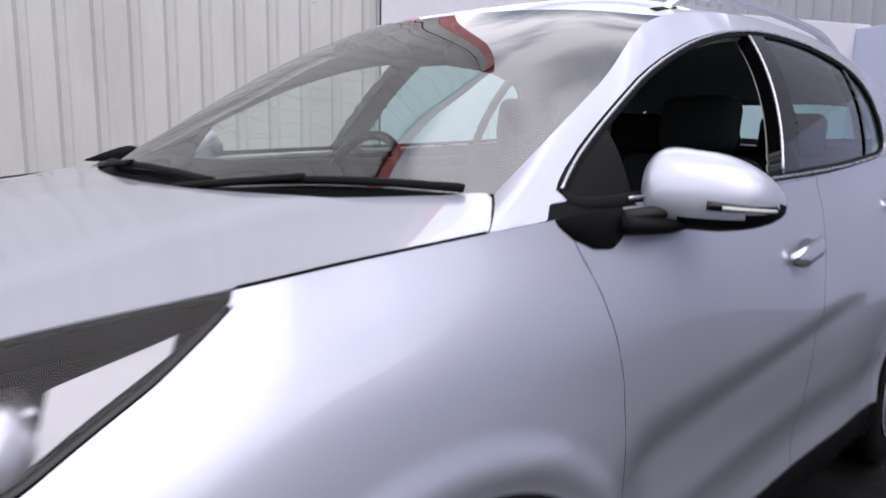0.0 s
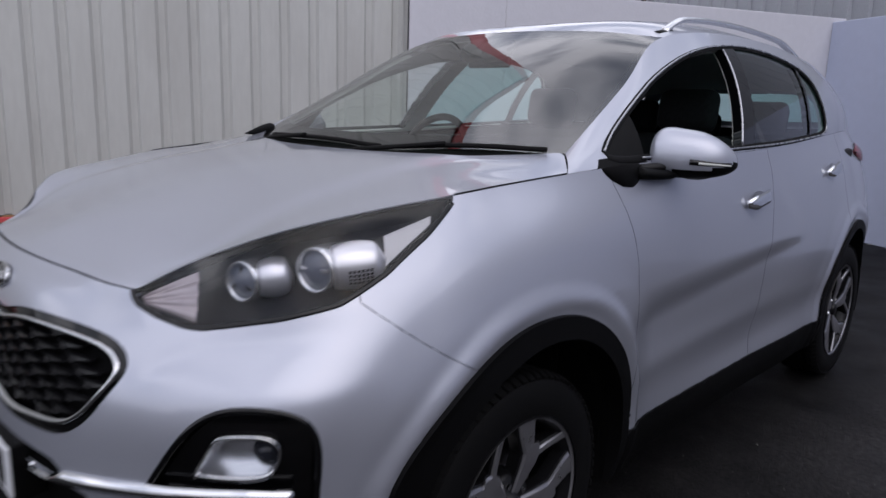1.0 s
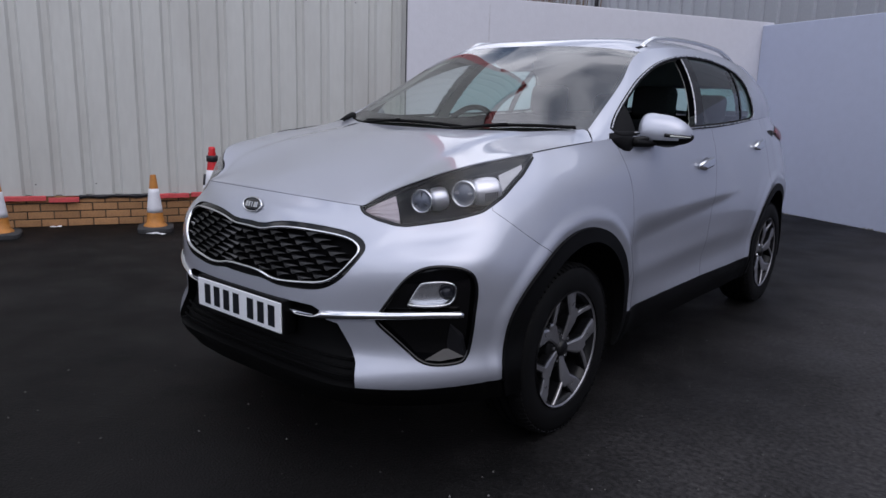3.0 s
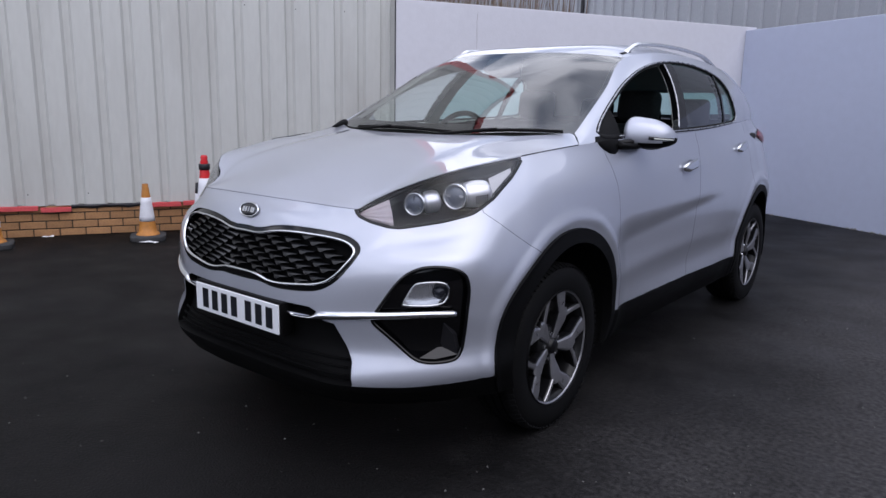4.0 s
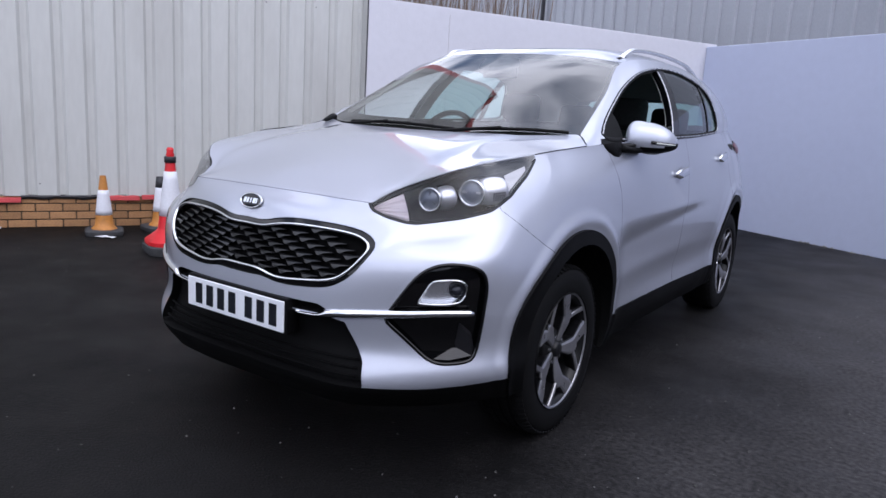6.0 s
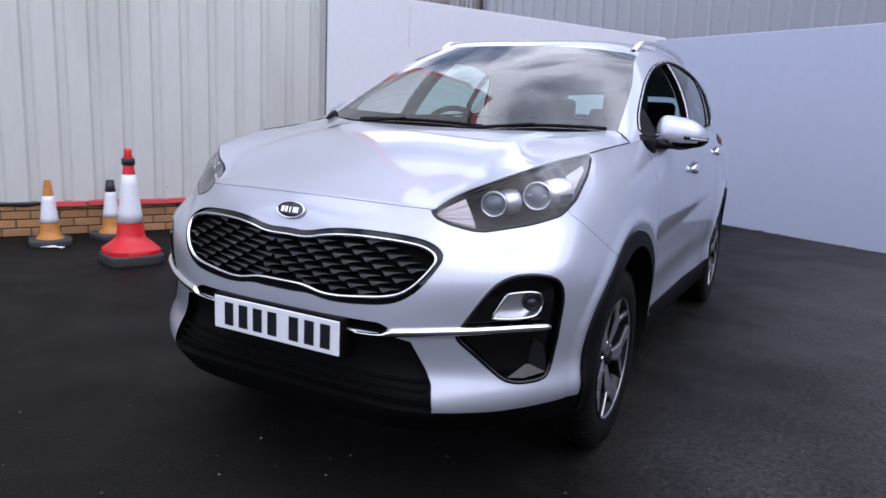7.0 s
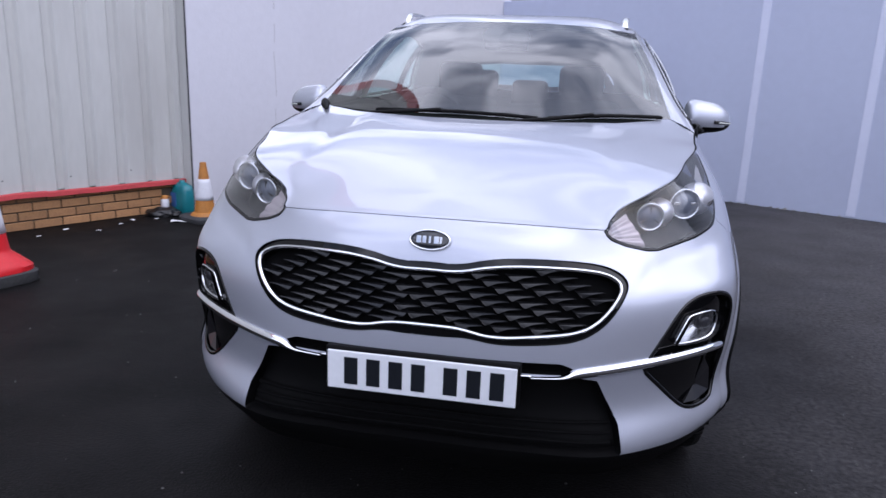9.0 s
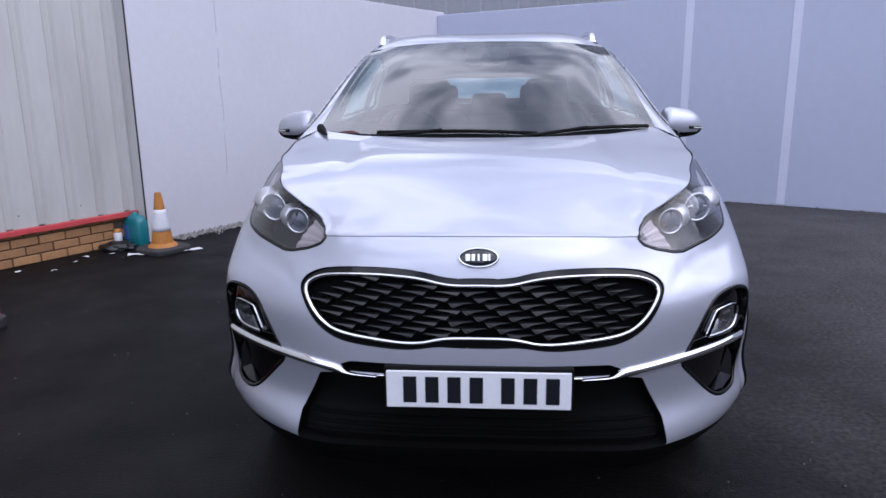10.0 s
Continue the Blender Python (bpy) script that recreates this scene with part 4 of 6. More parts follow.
        put_part("door_handle", mesh_data("door_handle", *sweep((p + n * lift[:, None]) * m, n * m, sec), CHROME), d, "chrome door handle")
        cup = lathe([(.0001, -.0), (.7, .0), (.95, .001), (1, .0022)], 24)
        cc, cn = on_side(s + .015, z, .001, k), side_normal(np.array(s + .015), np.array(z)) * m
        rot = Vector(cn).to_track_quat("Z", "X").to_matrix().to_4x4()
        put_part("handle_cup", mesh_data("handle_cup", [(x * .030, y * .055, zz) for x, y, zz in cup[0]], cup[1], PAINT), d, "", Matrix.Translation(cc) @ rot)
    # tail lamp
    g = [[on_side(s, z0 + (z1 - z0) * t, .006 + .012 * math.sin(math.pi * t), k) for t in np.linspace(0, 1, 8)] for s, z0, z1 in
         zip(np.linspace(4.34, 4.95, 16), np.interp(np.linspace(0, 1, 16), [0, .25, 1], [1.135, 1.095, 1.10]), np.interp(np.linspace(0, 1, 16), [0, .25, 1], [1.15, 1.185, 1.19]))]
    ff = [(i * 8 + j, (i + 1) * 8 + j, (i + 1) * 8 + j + 1, i * 8 + j + 1) for i in range(15) for j in range(7)]
    put_part("tail_light", mesh_data("tail_light", np.array(g).reshape(-1, 3), ff, TAIL_RED), car, "dark red wrap-round tail light")

    # glasshouse
    put_part("side_frame", CABIN.data("side_frame", ["side_frame"], PAINT, k), car)
    put_part("pillar_lining", CABIN.data("pillar_lining", ["side_frame"], LINER, k, off=-.03, skirt=(-.010, -.03)), car, "grey pillar lining")
    put_part("post_lining", CABIN.data("post_lining", ["post"], LINER, k, off=-.034), car, "grey lining of the middle pillar")
    for nm, title in (("post", "window_post"), ("sail", "mirror_sail"), ("divider", "window_divider")):
        put_part(title, CABIN.data(title, [nm], TRIM_BLACK if nm == "sail" else GLOSS_BLACK, k, off=-.001, skirt=(-.001, -.03)), car, "black window pillar")
    put_part("rear_window", CABIN.data("rear_window", ["rear_window"], REAR_GLASS, k, off=-.006), car, "tinted rear side window")
    put_part("quarter_window", CABIN.data("quarter_window", ["quarter_window"], REAR_GLASS, k, off=-.006), car, "tinted quarter window")
    if k < 0:
        put_part("front_window", CABIN.data("front_window", ["front_window"], SIDE_GLASS, k, off=-.006), car)
    q = evenly(SIDE_WINDOWS, .015, True)
    a0 = np.clip((q[:, 0] - 1.1) / 3.0, 0.02, .98)
    aa, bb = cabin_ab(q, a0, np.full(len(q), .5))
    p, n = cabin(aa, bb), normal_of(cabin, np.clip(aa, .01, .99), np.clip(bb, .01, .99))
    m = np.array([k, 1, 1])
    put_part("window_seal", mesh_data("window_seal", *sweep((p - n * .0035) * m, n * m, rounded(.026, .005, 6), True), TRIM_BLACK), car, "black window seal")
    bare = (q[:, 0] < 1.44) & (q[:, 1] < 1.20)
    first = int(np.argmax(bare & ~np.roll(bare, -1))) + 1
    turn_ = (np.arange(int((~bare).sum())) + first) % len(q)
    put_part("window_trim", mesh_data("window_trim", *sweep((p + n * .0025)[turn_] * m, n[turn_] * m, rounded(.007, .005, 6)), WINDOW_TRIM), car, "satin metal window surround")
    post = evenly(np.array([(2.077, 1.212), (2.255, 1.545)]), .03)
    aa, bb = cabin_ab(post, np.full(len(post), .37), np.full(len(post), .5))
    p, n = cabin(aa, bb), normal_of(cabin, aa, np.clip(bb, .02, .98))
    put_part("post_trim", mesh_data("post_trim", *sweep((p + n * .001) * m, n * m, rounded(.008, .006, 6)), WINDOW_TRIM), car, "satin window channel")

    # roof rail
    qq = np.linspace(.375, .80, 40)
    p = roof_edge(qq) + np.array([-.045, 0, .002])
    lift = .045 * np.clip(np.minimum((qq - .375) / .05, (.80 - qq) / .09), 0, 1) ** .7
    p[:, 2] += lift
    sec = np.array([[(a * .034, b * .022) for a, b in ring(1.0, 10)] for _ in qq])
    put_part("roof_rail", mesh_data("roof_rail", *sweep(p * m, [(0, 0, 1)] * 40, sec), DULL_CHROME), car, "silver roof rail")
    for qa, qb in ((.355, .395), (.76, .815)):
        t = np.linspace(qa, qb, 8)
        p = roof_edge(t) + np.array([-.045, 0, .004])
        put_part("rail_foot", mesh_data("rail_foot", *sweep(p * m, [(0, 0, 1)] * 8, [(a * .04, b * .03) for a, b in ring(1.0, 8)]), TRIM_BLACK), car, "black rail foot")

    # door mirror
    mc = np.array([.922, 1.580, 1.185])
    hv, hf = [], []
    for i in range(25):
        t = math.pi * i / 24
        for j in range(28):
            f = 2 * math.pi * j / 28
            x, y, z = math.cos(t), math.sin(t) * math.cos(f), math.sin(t) * math.sin(f)
            # a long egg: tapered to the tip, flat on the back, flatter below
            sx = math.copysign(abs(x) ** (.80 if x > 0 else .62), x)
            tall = .082 * (1 - .30 * x) * (1.0 if z > 0 else .66)
            deep = .075 * (1 - .20 * x) * (1.0 if y < 0 else .55)
            hv.append((.118 * sx, math.copysign(abs(y) ** .85, y) * deep + .028 * x * x * x, math.copysign(abs(z) ** .85, z) * tall - .010 * x))
    for i in range(24):
        for j in range(28):
            hf.append((i * 28 + j, i * 28 + (j + 1) % 28, (i + 1) * 28 + (j + 1) % 28, (i + 1) * 28 + j))
    hv = np.array(hv)
    mm = pose(mc[0] * k, mc[1], mc[2], 0, 0, 20 * k)
    V = hv * np.array([k, 1, 1])
    upper = [q for q in hf if np.mean([hv[i][2] for i in q]) > -.030 + .33 * max(0, np.mean([hv[i][0] for i in q]) - .03)]
    lower = [q for q in hf if q not in set(upper)]
    mirror = put_part("door_mirror", mesh_data("door_mirror", V, upper, PAINT), car, "silver door mirror with a black foot", mm)
    put_part("mirror_base", mesh_data("mirror_base", V * .995, lower, TRIM_BLACK), mirror, "black lower shell", local=True)
    stripe = np.array([(x, -(.075 * (1 - .2 * x / .118)) * (1 - (x / .128) ** 2) ** .5 - .000 + .028 * (x / .118) ** 3, -.004 - .006 * x / .1) for x in np.linspace(-.005, .100, 14)])
    put_part("mirror_indicator", mesh_data("mirror_indicator", *sweep(stripe * m, [(0.35 * k, -1, 0)] * 14, [(a * .016, b * .012) for a, b in ring(1.0, 8)]), GLOSS_BLACK), mirror, "black indicator slot", local=True)
    stripe2 = stripe[3:] + np.array([0, -.0045, -.001])
    put_part("mirror_repeater", mesh_data("mirror_repeater", *sweep(stripe2 * m, [(0.35 * k, -1, 0)] * 11, [(a * .007, b * .008) for a, b in ring(1.0, 8)]), LINER), mirror, "clear repeater strip", local=True)
    gl = lathe([(.0001, 0), (1, 0)], 26)
    put_part("mirror_glass", mesh_data("mirror_glass", [(x * .095 * k, .043, y * .062) for x, y, z in gl[0]], gl[1], CHROME), mirror, "mirror glass", local=True)
    arm = np.array([(.842, 1.40, 1.148), (.862, 1.45, 1.143), (.880, 1.52, 1.141), (.890, 1.565, 1.154)])
    arm = evenly(smooth_line(arm, 2), .012)
    wide = np.linspace(1.25, .9, len(arm))
    put_part("mirror_arm", mesh_data("mirror_arm", *sweep(arm * m, [(0, 0, 1)] * len(arm), np.array([[(a * .060 * w, b * .028 * w) for a, b in ring(1.0, 12)] for w in wide])), TRIM_BLACK), car, "black mirror arm")
    # foot of the mirror over the corner of the door
    fs = np.linspace(1.862, 2.050, 16)
    top = shell_v(fs, np.ones(16))[:, 2] - .001
    low = np.interp(fs, [1.862, 1.885, 1.925, 1.97, 2.01, 2.050], [1.158, 1.134, 1.114, 1.110, 1.124, 1.158])
    t_ = np.linspace(0, 1, 9)
    gs, gz = np.repeat(fs, 9), (low[:, None] + (top - low)[:, None] * t_).ravel()
    rise = (np.sin(np.pi * np.clip(np.linspace(.0, 1.0, 16), 0, 1)) ** .5)[:, None] * (np.sin(np.pi * np.clip(.04 + .60 * t_, 0, 1)) ** .6)[None]
    fp = (side(gs, gz) + side_normal(gs, gz) * (-.004 + .020 * rise).ravel()[:, None]) * m
    ff = [(i * 9 + j, (i + 1) * 9 + j, (i + 1) * 9 + j + 1, i * 9 + j + 1) for i in range(15) for j in range(8)]
    put_part("mirror_foot", mesh_data("mirror_foot", fp, ff if k > 0 else [q[::-1] for q in ff], TRIM_BLACK), car, "black plastic mirror foot")
    # black strip between bonnet and wing: the gap's shade is painted on
    gap_s = np.linspace(1.185, 1.722, 40)
    seam = shell_v(gap_s, np.ones(40)) + np.array([-.0012, 0, .0004])
    put_part("bonnet_gap", mesh_data("bonnet_gap", *sweep(seam * m, [(.3 * k, -.1, .95)] * 40, rounded(.0055, .0022, 5)), VOID_BLACK), car, "black strip painting the shade of the gap beside the bonnet")
    hinge = np.array([(.838, 1.43, 1.160), (.856, 1.49, 1.163), (.880, 1.545, 1.166)])
    put_part("mirror_hinge", mesh_data("mirror_hinge", *sweep((hinge + np.array([.004, -.012, .0])) * m, [(0, 0, 1)] * 3, [(a * .036, b * .022) for a, b in ring(1.0, 12)]), DASH), car, "dark grey mirror hinge")

# bonnet
hood_s = 1.727


def hood_front(u):
    return shell_v(np.asarray(u) * .50, np.ones(np.shape(u)))


def hood_side(v):
    return shell_v(.50 + np.asarray(v) * (hood_s - .50), np.ones(np.shape(v)))


corner = hood_side(np.array([1.0]))[0]


def hood_back(u):
    k = np.array([(0, .965, 1.176), (.25, .985, 1.178), (.49, 1.06, 1.184), (.66, 1.172, 1.194), (.726, 1.213, 1.1965), (.766, 1.170, 1.1755), tuple(corner)])
    return hermite([0, .30, .60, .82, .90, .945, 1], k, u)


def hood_mid(v):
    return hermite([0, .12, .3, .6, .82, 1], np.array([(0, .105, .957), (0, .20, 1.002), (0, .36, 1.054), (0, .63, 1.127), (0, .82, 1.161), (0, .965, 1.176)]), v)


def hood_bulge(u, v):
    # a crease each side, with a shallow valley between it and the wing
    e = np.clip(v / .14, 0, 1) * (.5 + .5 * np.clip((1 - v) / .10, 0, 1))
    e = e * e * (3 - 2 * e)
    c = .585 + .38 * (1 - v) ** 2.2
    h = -.010 * e / (1 + np.exp(np.clip((c - u) / .024, -30, 30))) * np.clip((1 - u) / (1 - c), 0, 1)
    return np.stack([np.zeros_like(u), np.zeros_like(u), h], -1)


hv, hf = coons(hood_front, hood_back, hood_mid, hood_side, 56, 70, hood_bulge)
hv = hv.reshape(56, 70, 3)
uu, vv_ = np.meshgrid(np.linspace(0, 1, 56), np.linspace(0, 1, 70), indexing="ij")
raw = hv[..., 2] - hood_bulge(uu, vv_)[..., 2]


def plate_kernel(p, q):
    d2 = ((p[:, None] - q[None]) ** 2).sum(2) + 1e-12
    return d2 * np.log(d2) / 2


# a thin sprung plate through the rim and the middle line
rim_at = [(hv[::3, 0], raw[::3, 0]), (hv[:40:3, -1], raw[:40:3, -1]), (hv[-1, :60:3], raw[-1, :60:3]), (hv[0, ::4], raw[0, ::4])]
knots = np.concatenate([p[:, :2] for p, _ in rim_at])
levels = np.concatenate([q for _, q in rim_at])
knots, levels = np.concatenate([knots, knots * np.array([-1, 1])]), np.concatenate([levels, levels])
n_ = len(knots)
system = np.zeros((n_ + 3, n_ + 3))
system[:n_, :n_] = plate_kernel(knots, knots) + np.eye(n_) * 6e-4
system[:n_, n_:] = np.concatenate([np.ones((n_, 1)), knots], 1)
system[n_:, :n_] = system[:n_, n_:].T
spring = np.linalg.solve(system, np.concatenate([levels, np.zeros(3)]))
flat = hv[..., :2].reshape(-1, 2)
skin = (plate_kernel(flat, knots) @ spring[:n_] + spring[n_] + flat @ spring[n_ + 1:]).reshape(raw.shape)
left_over = raw - skin
skin = skin + (1 - vv_) ** 14 * left_over[:, :1] + vv_ ** 26 * left_over[:, -1:] + uu ** 20 * left_over[-1:]
skin = skin - (1 - vv_) ** 14 * uu ** 20 * left_over[-1, 0] - vv_ ** 26 * uu ** 20 * left_over[-1, -1]
hv[..., 2] = skin + hood_bulge(uu, vv_)[..., 2]
# the rim turns down into the gap
rim_f = hv[:, 0] + np.array([0, .006, -.016])
rim_s = hv[-1] + np.array([-.003, 0, -.005])
hv[:, 0] += np.array([0, .0065, .0005]); hv[-1] += np.array([-.0030, 0, .0004])
hv = np.concatenate([hv, rim_s[None]], 0)
hv = np.concatenate([np.concatenate([rim_f, rim_f[-1:]], 0)[:, None], hv], 1)
n_, m_ = hv.shape[:2]
hf = [(i * m_ + j, (i + 1) * m_ + j, (i + 1) * m_ + j + 1, i * m_ + j + 1) for i in range(n_ - 1) for j in range(m_ - 1)]
V, F = mirrored(hv.reshape(-1, 3), hf)
put_part("bonnet", merged("bonnet", V, F, PAINT, 35), car)
tray = hv[1:-1:4, 3::4].reshape(-1, 3) - np.array([0, 0, .022])
a_, b_ = hv[1:-1:4, 3::4].shape[:2]
V, F = mirrored(tray, [(i * b_ + j, (i + 1) * b_ + j, (i + 1) * b_ + j + 1, i * b_ + j + 1) for i in range(a_ - 1) for j in range(b_ - 1)])
# black strips paint the shade of the gaps at bonnet front and headlights
seam = shell_v(np.abs(np.linspace(-.492, .492, 61)), np.ones(61)) * np.stack([np.sign(np.linspace(-.492, .492, 61)) + (np.arange(61) == 30), np.ones(61), np.ones(61)], 1)
put_part("bonnet_seal", mesh_data("bonnet_seal", *sweep(seam + np.array([0, .0040, -.0042]), [(0, -.3, .95)] * 61, rounded(.009, .004, 5)), VOID_BLACK), car, "black strip painting the shade of the gap under the bonnet edge")
for k in (1, -1):
    seam = shell_v(np.linspace(.50, 1.18, 50), np.ones(50)) + np.array([-.003, .001, -.0065])
    put_part("lamp_gap_seal", mesh_data("lamp_gap_seal", *sweep(seam * np.array([k, 1, 1]), [(.3 * k, -.2, .93)] * 50, rounded(.013, .005, 5)), VOID_BLACK), car, "black strip painting the shade of the gap above the headlight")
put_part("bonnet_liner", merged("bonnet_liner", V, F, VOID_BLACK), car)


# windscreen
def screen_foot(u):
    return hermite([0, .35, .7, 1], np.array([(0, 1.005, 1.180), (.26, 1.025, 1.181), (.515, 1.105, 1.187), (.728, 1.220, 1.197)]), u)


def screen_head(u):
    return hermite([0, .35, .7, 1], np.array([(0, 1.775, 1.594), (.22, 1.787, 1.591), (.44, 1.842, 1.582), (.604, 1.945, 1.566)]), u)


def screen_mid(v):
    return hermite([0, .5, 1], np.array([(0, 1.005, 1.180), (0, 1.375, 1.404), (0, 1.775, 1.594)]), v)


def screen_side(v):
    return roof_edge(np.asarray(v) * .34)


sv, sf = coons(screen_foot, screen_head, screen_mid, screen_side, 30, 30, lambda u, v: np.stack([u * 0, u * 0, .010 * np.cos(np.pi * u / 2) * np.sin(np.pi * v)], -1))
V, F = mirrored(sv, sf)
screen = put_part("windscreen", merged("windscreen", V, F, SCREEN_GLASS, 180), car, "clear laminated windscreen")
grid = sv.reshape(30, 30, 3)
for rows, nm in (((grid[:, 0], grid[:, 3]), "lower_frit"), ((grid[:, -1], grid[:, -3]), "upper_frit"), ((grid[-1], grid[-2]), "side_frit")):
    a_, b_ = rows
    v_ = np.concatenate([a_, b_]) - np.array([0, -.005, .007])
    k_ = len(a_)
    f_ = [(i, i + 1, k_ + i + 1, k_ + i) for i in range(k_ - 1)]
    if nm == "side_frit":
        for k in (1, -1):
            put_part(nm, mesh_data(nm, v_ * np.array([k, 1, 1]), f_, VOID_BLACK), screen, "black printed border")
    else:
        put_part(nm, mesh_data(nm, *mirrored(v_, f_), VOID_BLACK), screen, "black printed border")
# sensor pod and mirror at the top of the screen
bm = bmesh.new()
for x in (-.052, 0, .052):
    made = bmesh.ops.create_uvsphere(bm, u_segments=20, v_segments=12, radius=1)["verts"]
    for v in made:
        p = v.co.copy()
        v.co = Vector((x + .062 * p.x, 1.735 + .075 * p.y, 1.528 + (.040 if x else .030) * p.z + .35 * (.075 * p.y)))
put_part("sensor_pod", bm_data("sensor_pod", bm, DASH, True, 60), screen, "dark two-lobed sensor cover")
put_part("inside_mirror", bm_data("inside_mirror", box((-.105, 1.735, 1.462), (.105, 1.755, 1.512), .012, 3), DASH, True, 40), screen, "dark rear-view mirror")

# cowl and wipers
cw = [[hood_back(np.array(u)) + np.array([0, -.02, -.02]), hood_back(np.array(u)) * .4 + screen_foot(np.array(u)) * .6 + np.array([0, 0, -.012]), screen_foot(np.array(u)) + np.array([0, .02, .004])] for u in np.linspace(0, .90, 24)]
V, F = mirrored(np.array(cw).reshape(-1, 3), [(i * 3 + j, (i + 1) * 3 + j, (i + 1) * 3 + j + 1, i * 3 + j + 1) for i in range(23) for j in range(2)])
put_part("cowl", merged("cowl", V, F, TRIM_BLACK), car, "black plastic scuttle panel")


def screen_at(x, v):
    """A point on the windscreen at the side distance x and the height share v."""
    u = np.clip(np.interp(abs(x), [0, .7], [0, 1]), 0, 1)
    i, j = u * 29, v * 29
    i0, j0 = int(min(i, 28)), int(min(j, 28))
    fi, fj = i - i0, j - j0
    p = (grid[i0, j0] * (1 - fi) + grid[i0 + 1, j0] * fi) * (1 - fj) + (grid[i0, j0 + 1] * (1 - fi) + grid[i0 + 1, j0 + 1] * fi) * fj
    return p * np.array([math.copysign(1, x), 1, 1])


for x0, x1 in ((-.42, .20), (.24, .66)):
    pts = np.array([screen_at(x, .004 + .022 * math.sin(math.pi * (x - x0) / (x1 - x0))) + np.array([0, -.008, .008]) for x in np.linspace(x0, x1, 22)])
    wiper = put_part("wiper", mesh_data("wiper", *sweep(pts, [(0, -.5, .85)] * 22, [(a * .018, b * .013) for a, b in ring(1.0, 8)]), TRIM_BLACK), car, "black wiper blade")
    xm = (x0 + x1) / 2 - .05
    armp = np.array([screen_at(xm, .02) + np.array([0, -.012, .016]), screen_at(xm - .15, .0) + np.array([0, -.02, .010]), screen_at(xm - .28, 0) + np.array([0, -.03, -.004])])
    armp = evenly(smooth_line(armp, 2), .02)
    put_part("wiper_arm", mesh_data("wiper_arm", *sweep(armp, [(0, -.5, .85)] * len(armp), [(a * .018, b * .012) for a, b in ring(1.0, 8)]), TRIM_BLACK), wiper)
# rounded black wedge at the foot of the far pillar
tip, heel = Vector((-0.659, 1.083, 1.186)), Vector((-0.735, 1.262, 1.204))
along = (heel - tip).normalized()
out = along.cross(Vector((0, 0, 1))).normalized()
rows_ = []
for t in np.linspace(0, 1, 16):
    r = .003 + .021 * math.sin(math.pi / 2 * min(1, t * 1.15)) ** 1.2 * math.sqrt(max(0, 1 - max(0, (t - .80) / .2) ** 2))
    c = tip + (heel - tip) * float(t)
    rows_.append([tuple(c + out * (r * .75 * x) + Vector((0, 0, r * y))) for x, y in ring(2.0, 14)])
put_part("scuttle_corner", mesh_data("scuttle_corner", *rings(rows_, 14), TRIM_BLACK), car, "black scuttle corner cap")


# roof
def roof_front(u):
    return screen_head(u) + np.array([0, .003, .001])


def roof_back(u):
    return hermite([0, .5, 1], np.array([(0, 4.08, 1.50), (.27, 4.065, 1.495), (.515, 4.0, 1.46)]), u)


def roof_mid(v):
    return hermite([0, .055, .22, .45, .7, 1], np.array([(0, 1.778, 1.595), (0, 1.89, 1.627), (0, 2.25, 1.662), (0, 2.8, 1.672), (0, 3.4, 1.640), (0, 4.08, 1.50)]), v)


def roof_side(v):
    return roof_edge(.34 + np.asarray(v) * .66)


rv, rf = coons(roof_front, roof_back, roof_mid, roof_side, 24, 40, lambda u, v: np.stack([u * 0, u * 0, .022 * np.sin(np.pi * u ** 2) * np.sin(np.pi * np.clip(v, 0, 1)) ** .4], -1))
V, F = mirrored(rv, rf)
put_part("roof", merged("roof", V, F, PAINT), car)
V, F = mirrored(rv - np.array([0, 0, .03]), rf)
put_part("headlining", merged("headlining", V, F, LINER), car, "grey headlining")

# tailgate with its window
tg, tf = coons(lambda u: hermite([0, .25, .5, .75, 1], shell_v(np.array([5.8, 5.5, 5.2, 4.95, 4.78]), np.ones(5)), u), roof_back,
               lambda v: hermite([0, 1], np.array([(0, 4.30, 1.24), (0, 4.08, 1.50)]), v), lambda v: hermite([0, 1], np.stack([shell_v(np.array(4.78), np.array(1.0)), ROOF_EDGE[-1]]), v), 24, 16,
               lambda u, v: np.stack([u * 0, .03 * np.sin(np.pi * v) * (1 - u), u * 0], -1))
win = [q for q in tf if 2 <= q[0] % 16 <= 11 and q[0] // 16 <= 17]
rest = [q for q in tf if q not in set(win)]
V, F = mirrored(tg, rest)
tailgate = put_part("tailgate", merged("tailgate", V, F, PAINT), car)
V, F = mirrored(tg, win)
put_part("back_window", merged("back_window", V, F, REAR_GLASS), tailgate, "tinted rear window")

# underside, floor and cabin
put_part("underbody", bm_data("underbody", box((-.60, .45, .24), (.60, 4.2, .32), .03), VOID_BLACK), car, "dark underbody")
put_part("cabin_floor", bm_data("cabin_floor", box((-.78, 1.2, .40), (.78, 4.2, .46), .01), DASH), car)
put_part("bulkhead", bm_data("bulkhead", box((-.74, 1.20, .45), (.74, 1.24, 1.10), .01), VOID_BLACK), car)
for k in (1, -1):
    put_part("door_card", bm_data("door_card", box((.80 * k - .02, 1.35, .45), (.80 * k + .02, 3.65, 1.17), .015), DASH), car, "black door lining")
dash_pts = []
for x in np.linspace(-.74, .74, 31):
    hump = .050 * math.exp(-((x + .37) / .17) ** 4)
    dash_pts += [(x, 1.10, 1.115), (x, 1.35, 1.125 + hump * .3), (x, 1.60, 1.12 + hump), (x, 1.68, 1.095 + hump), (x, 1.73, 1.03), (x, 1.70, .75)]
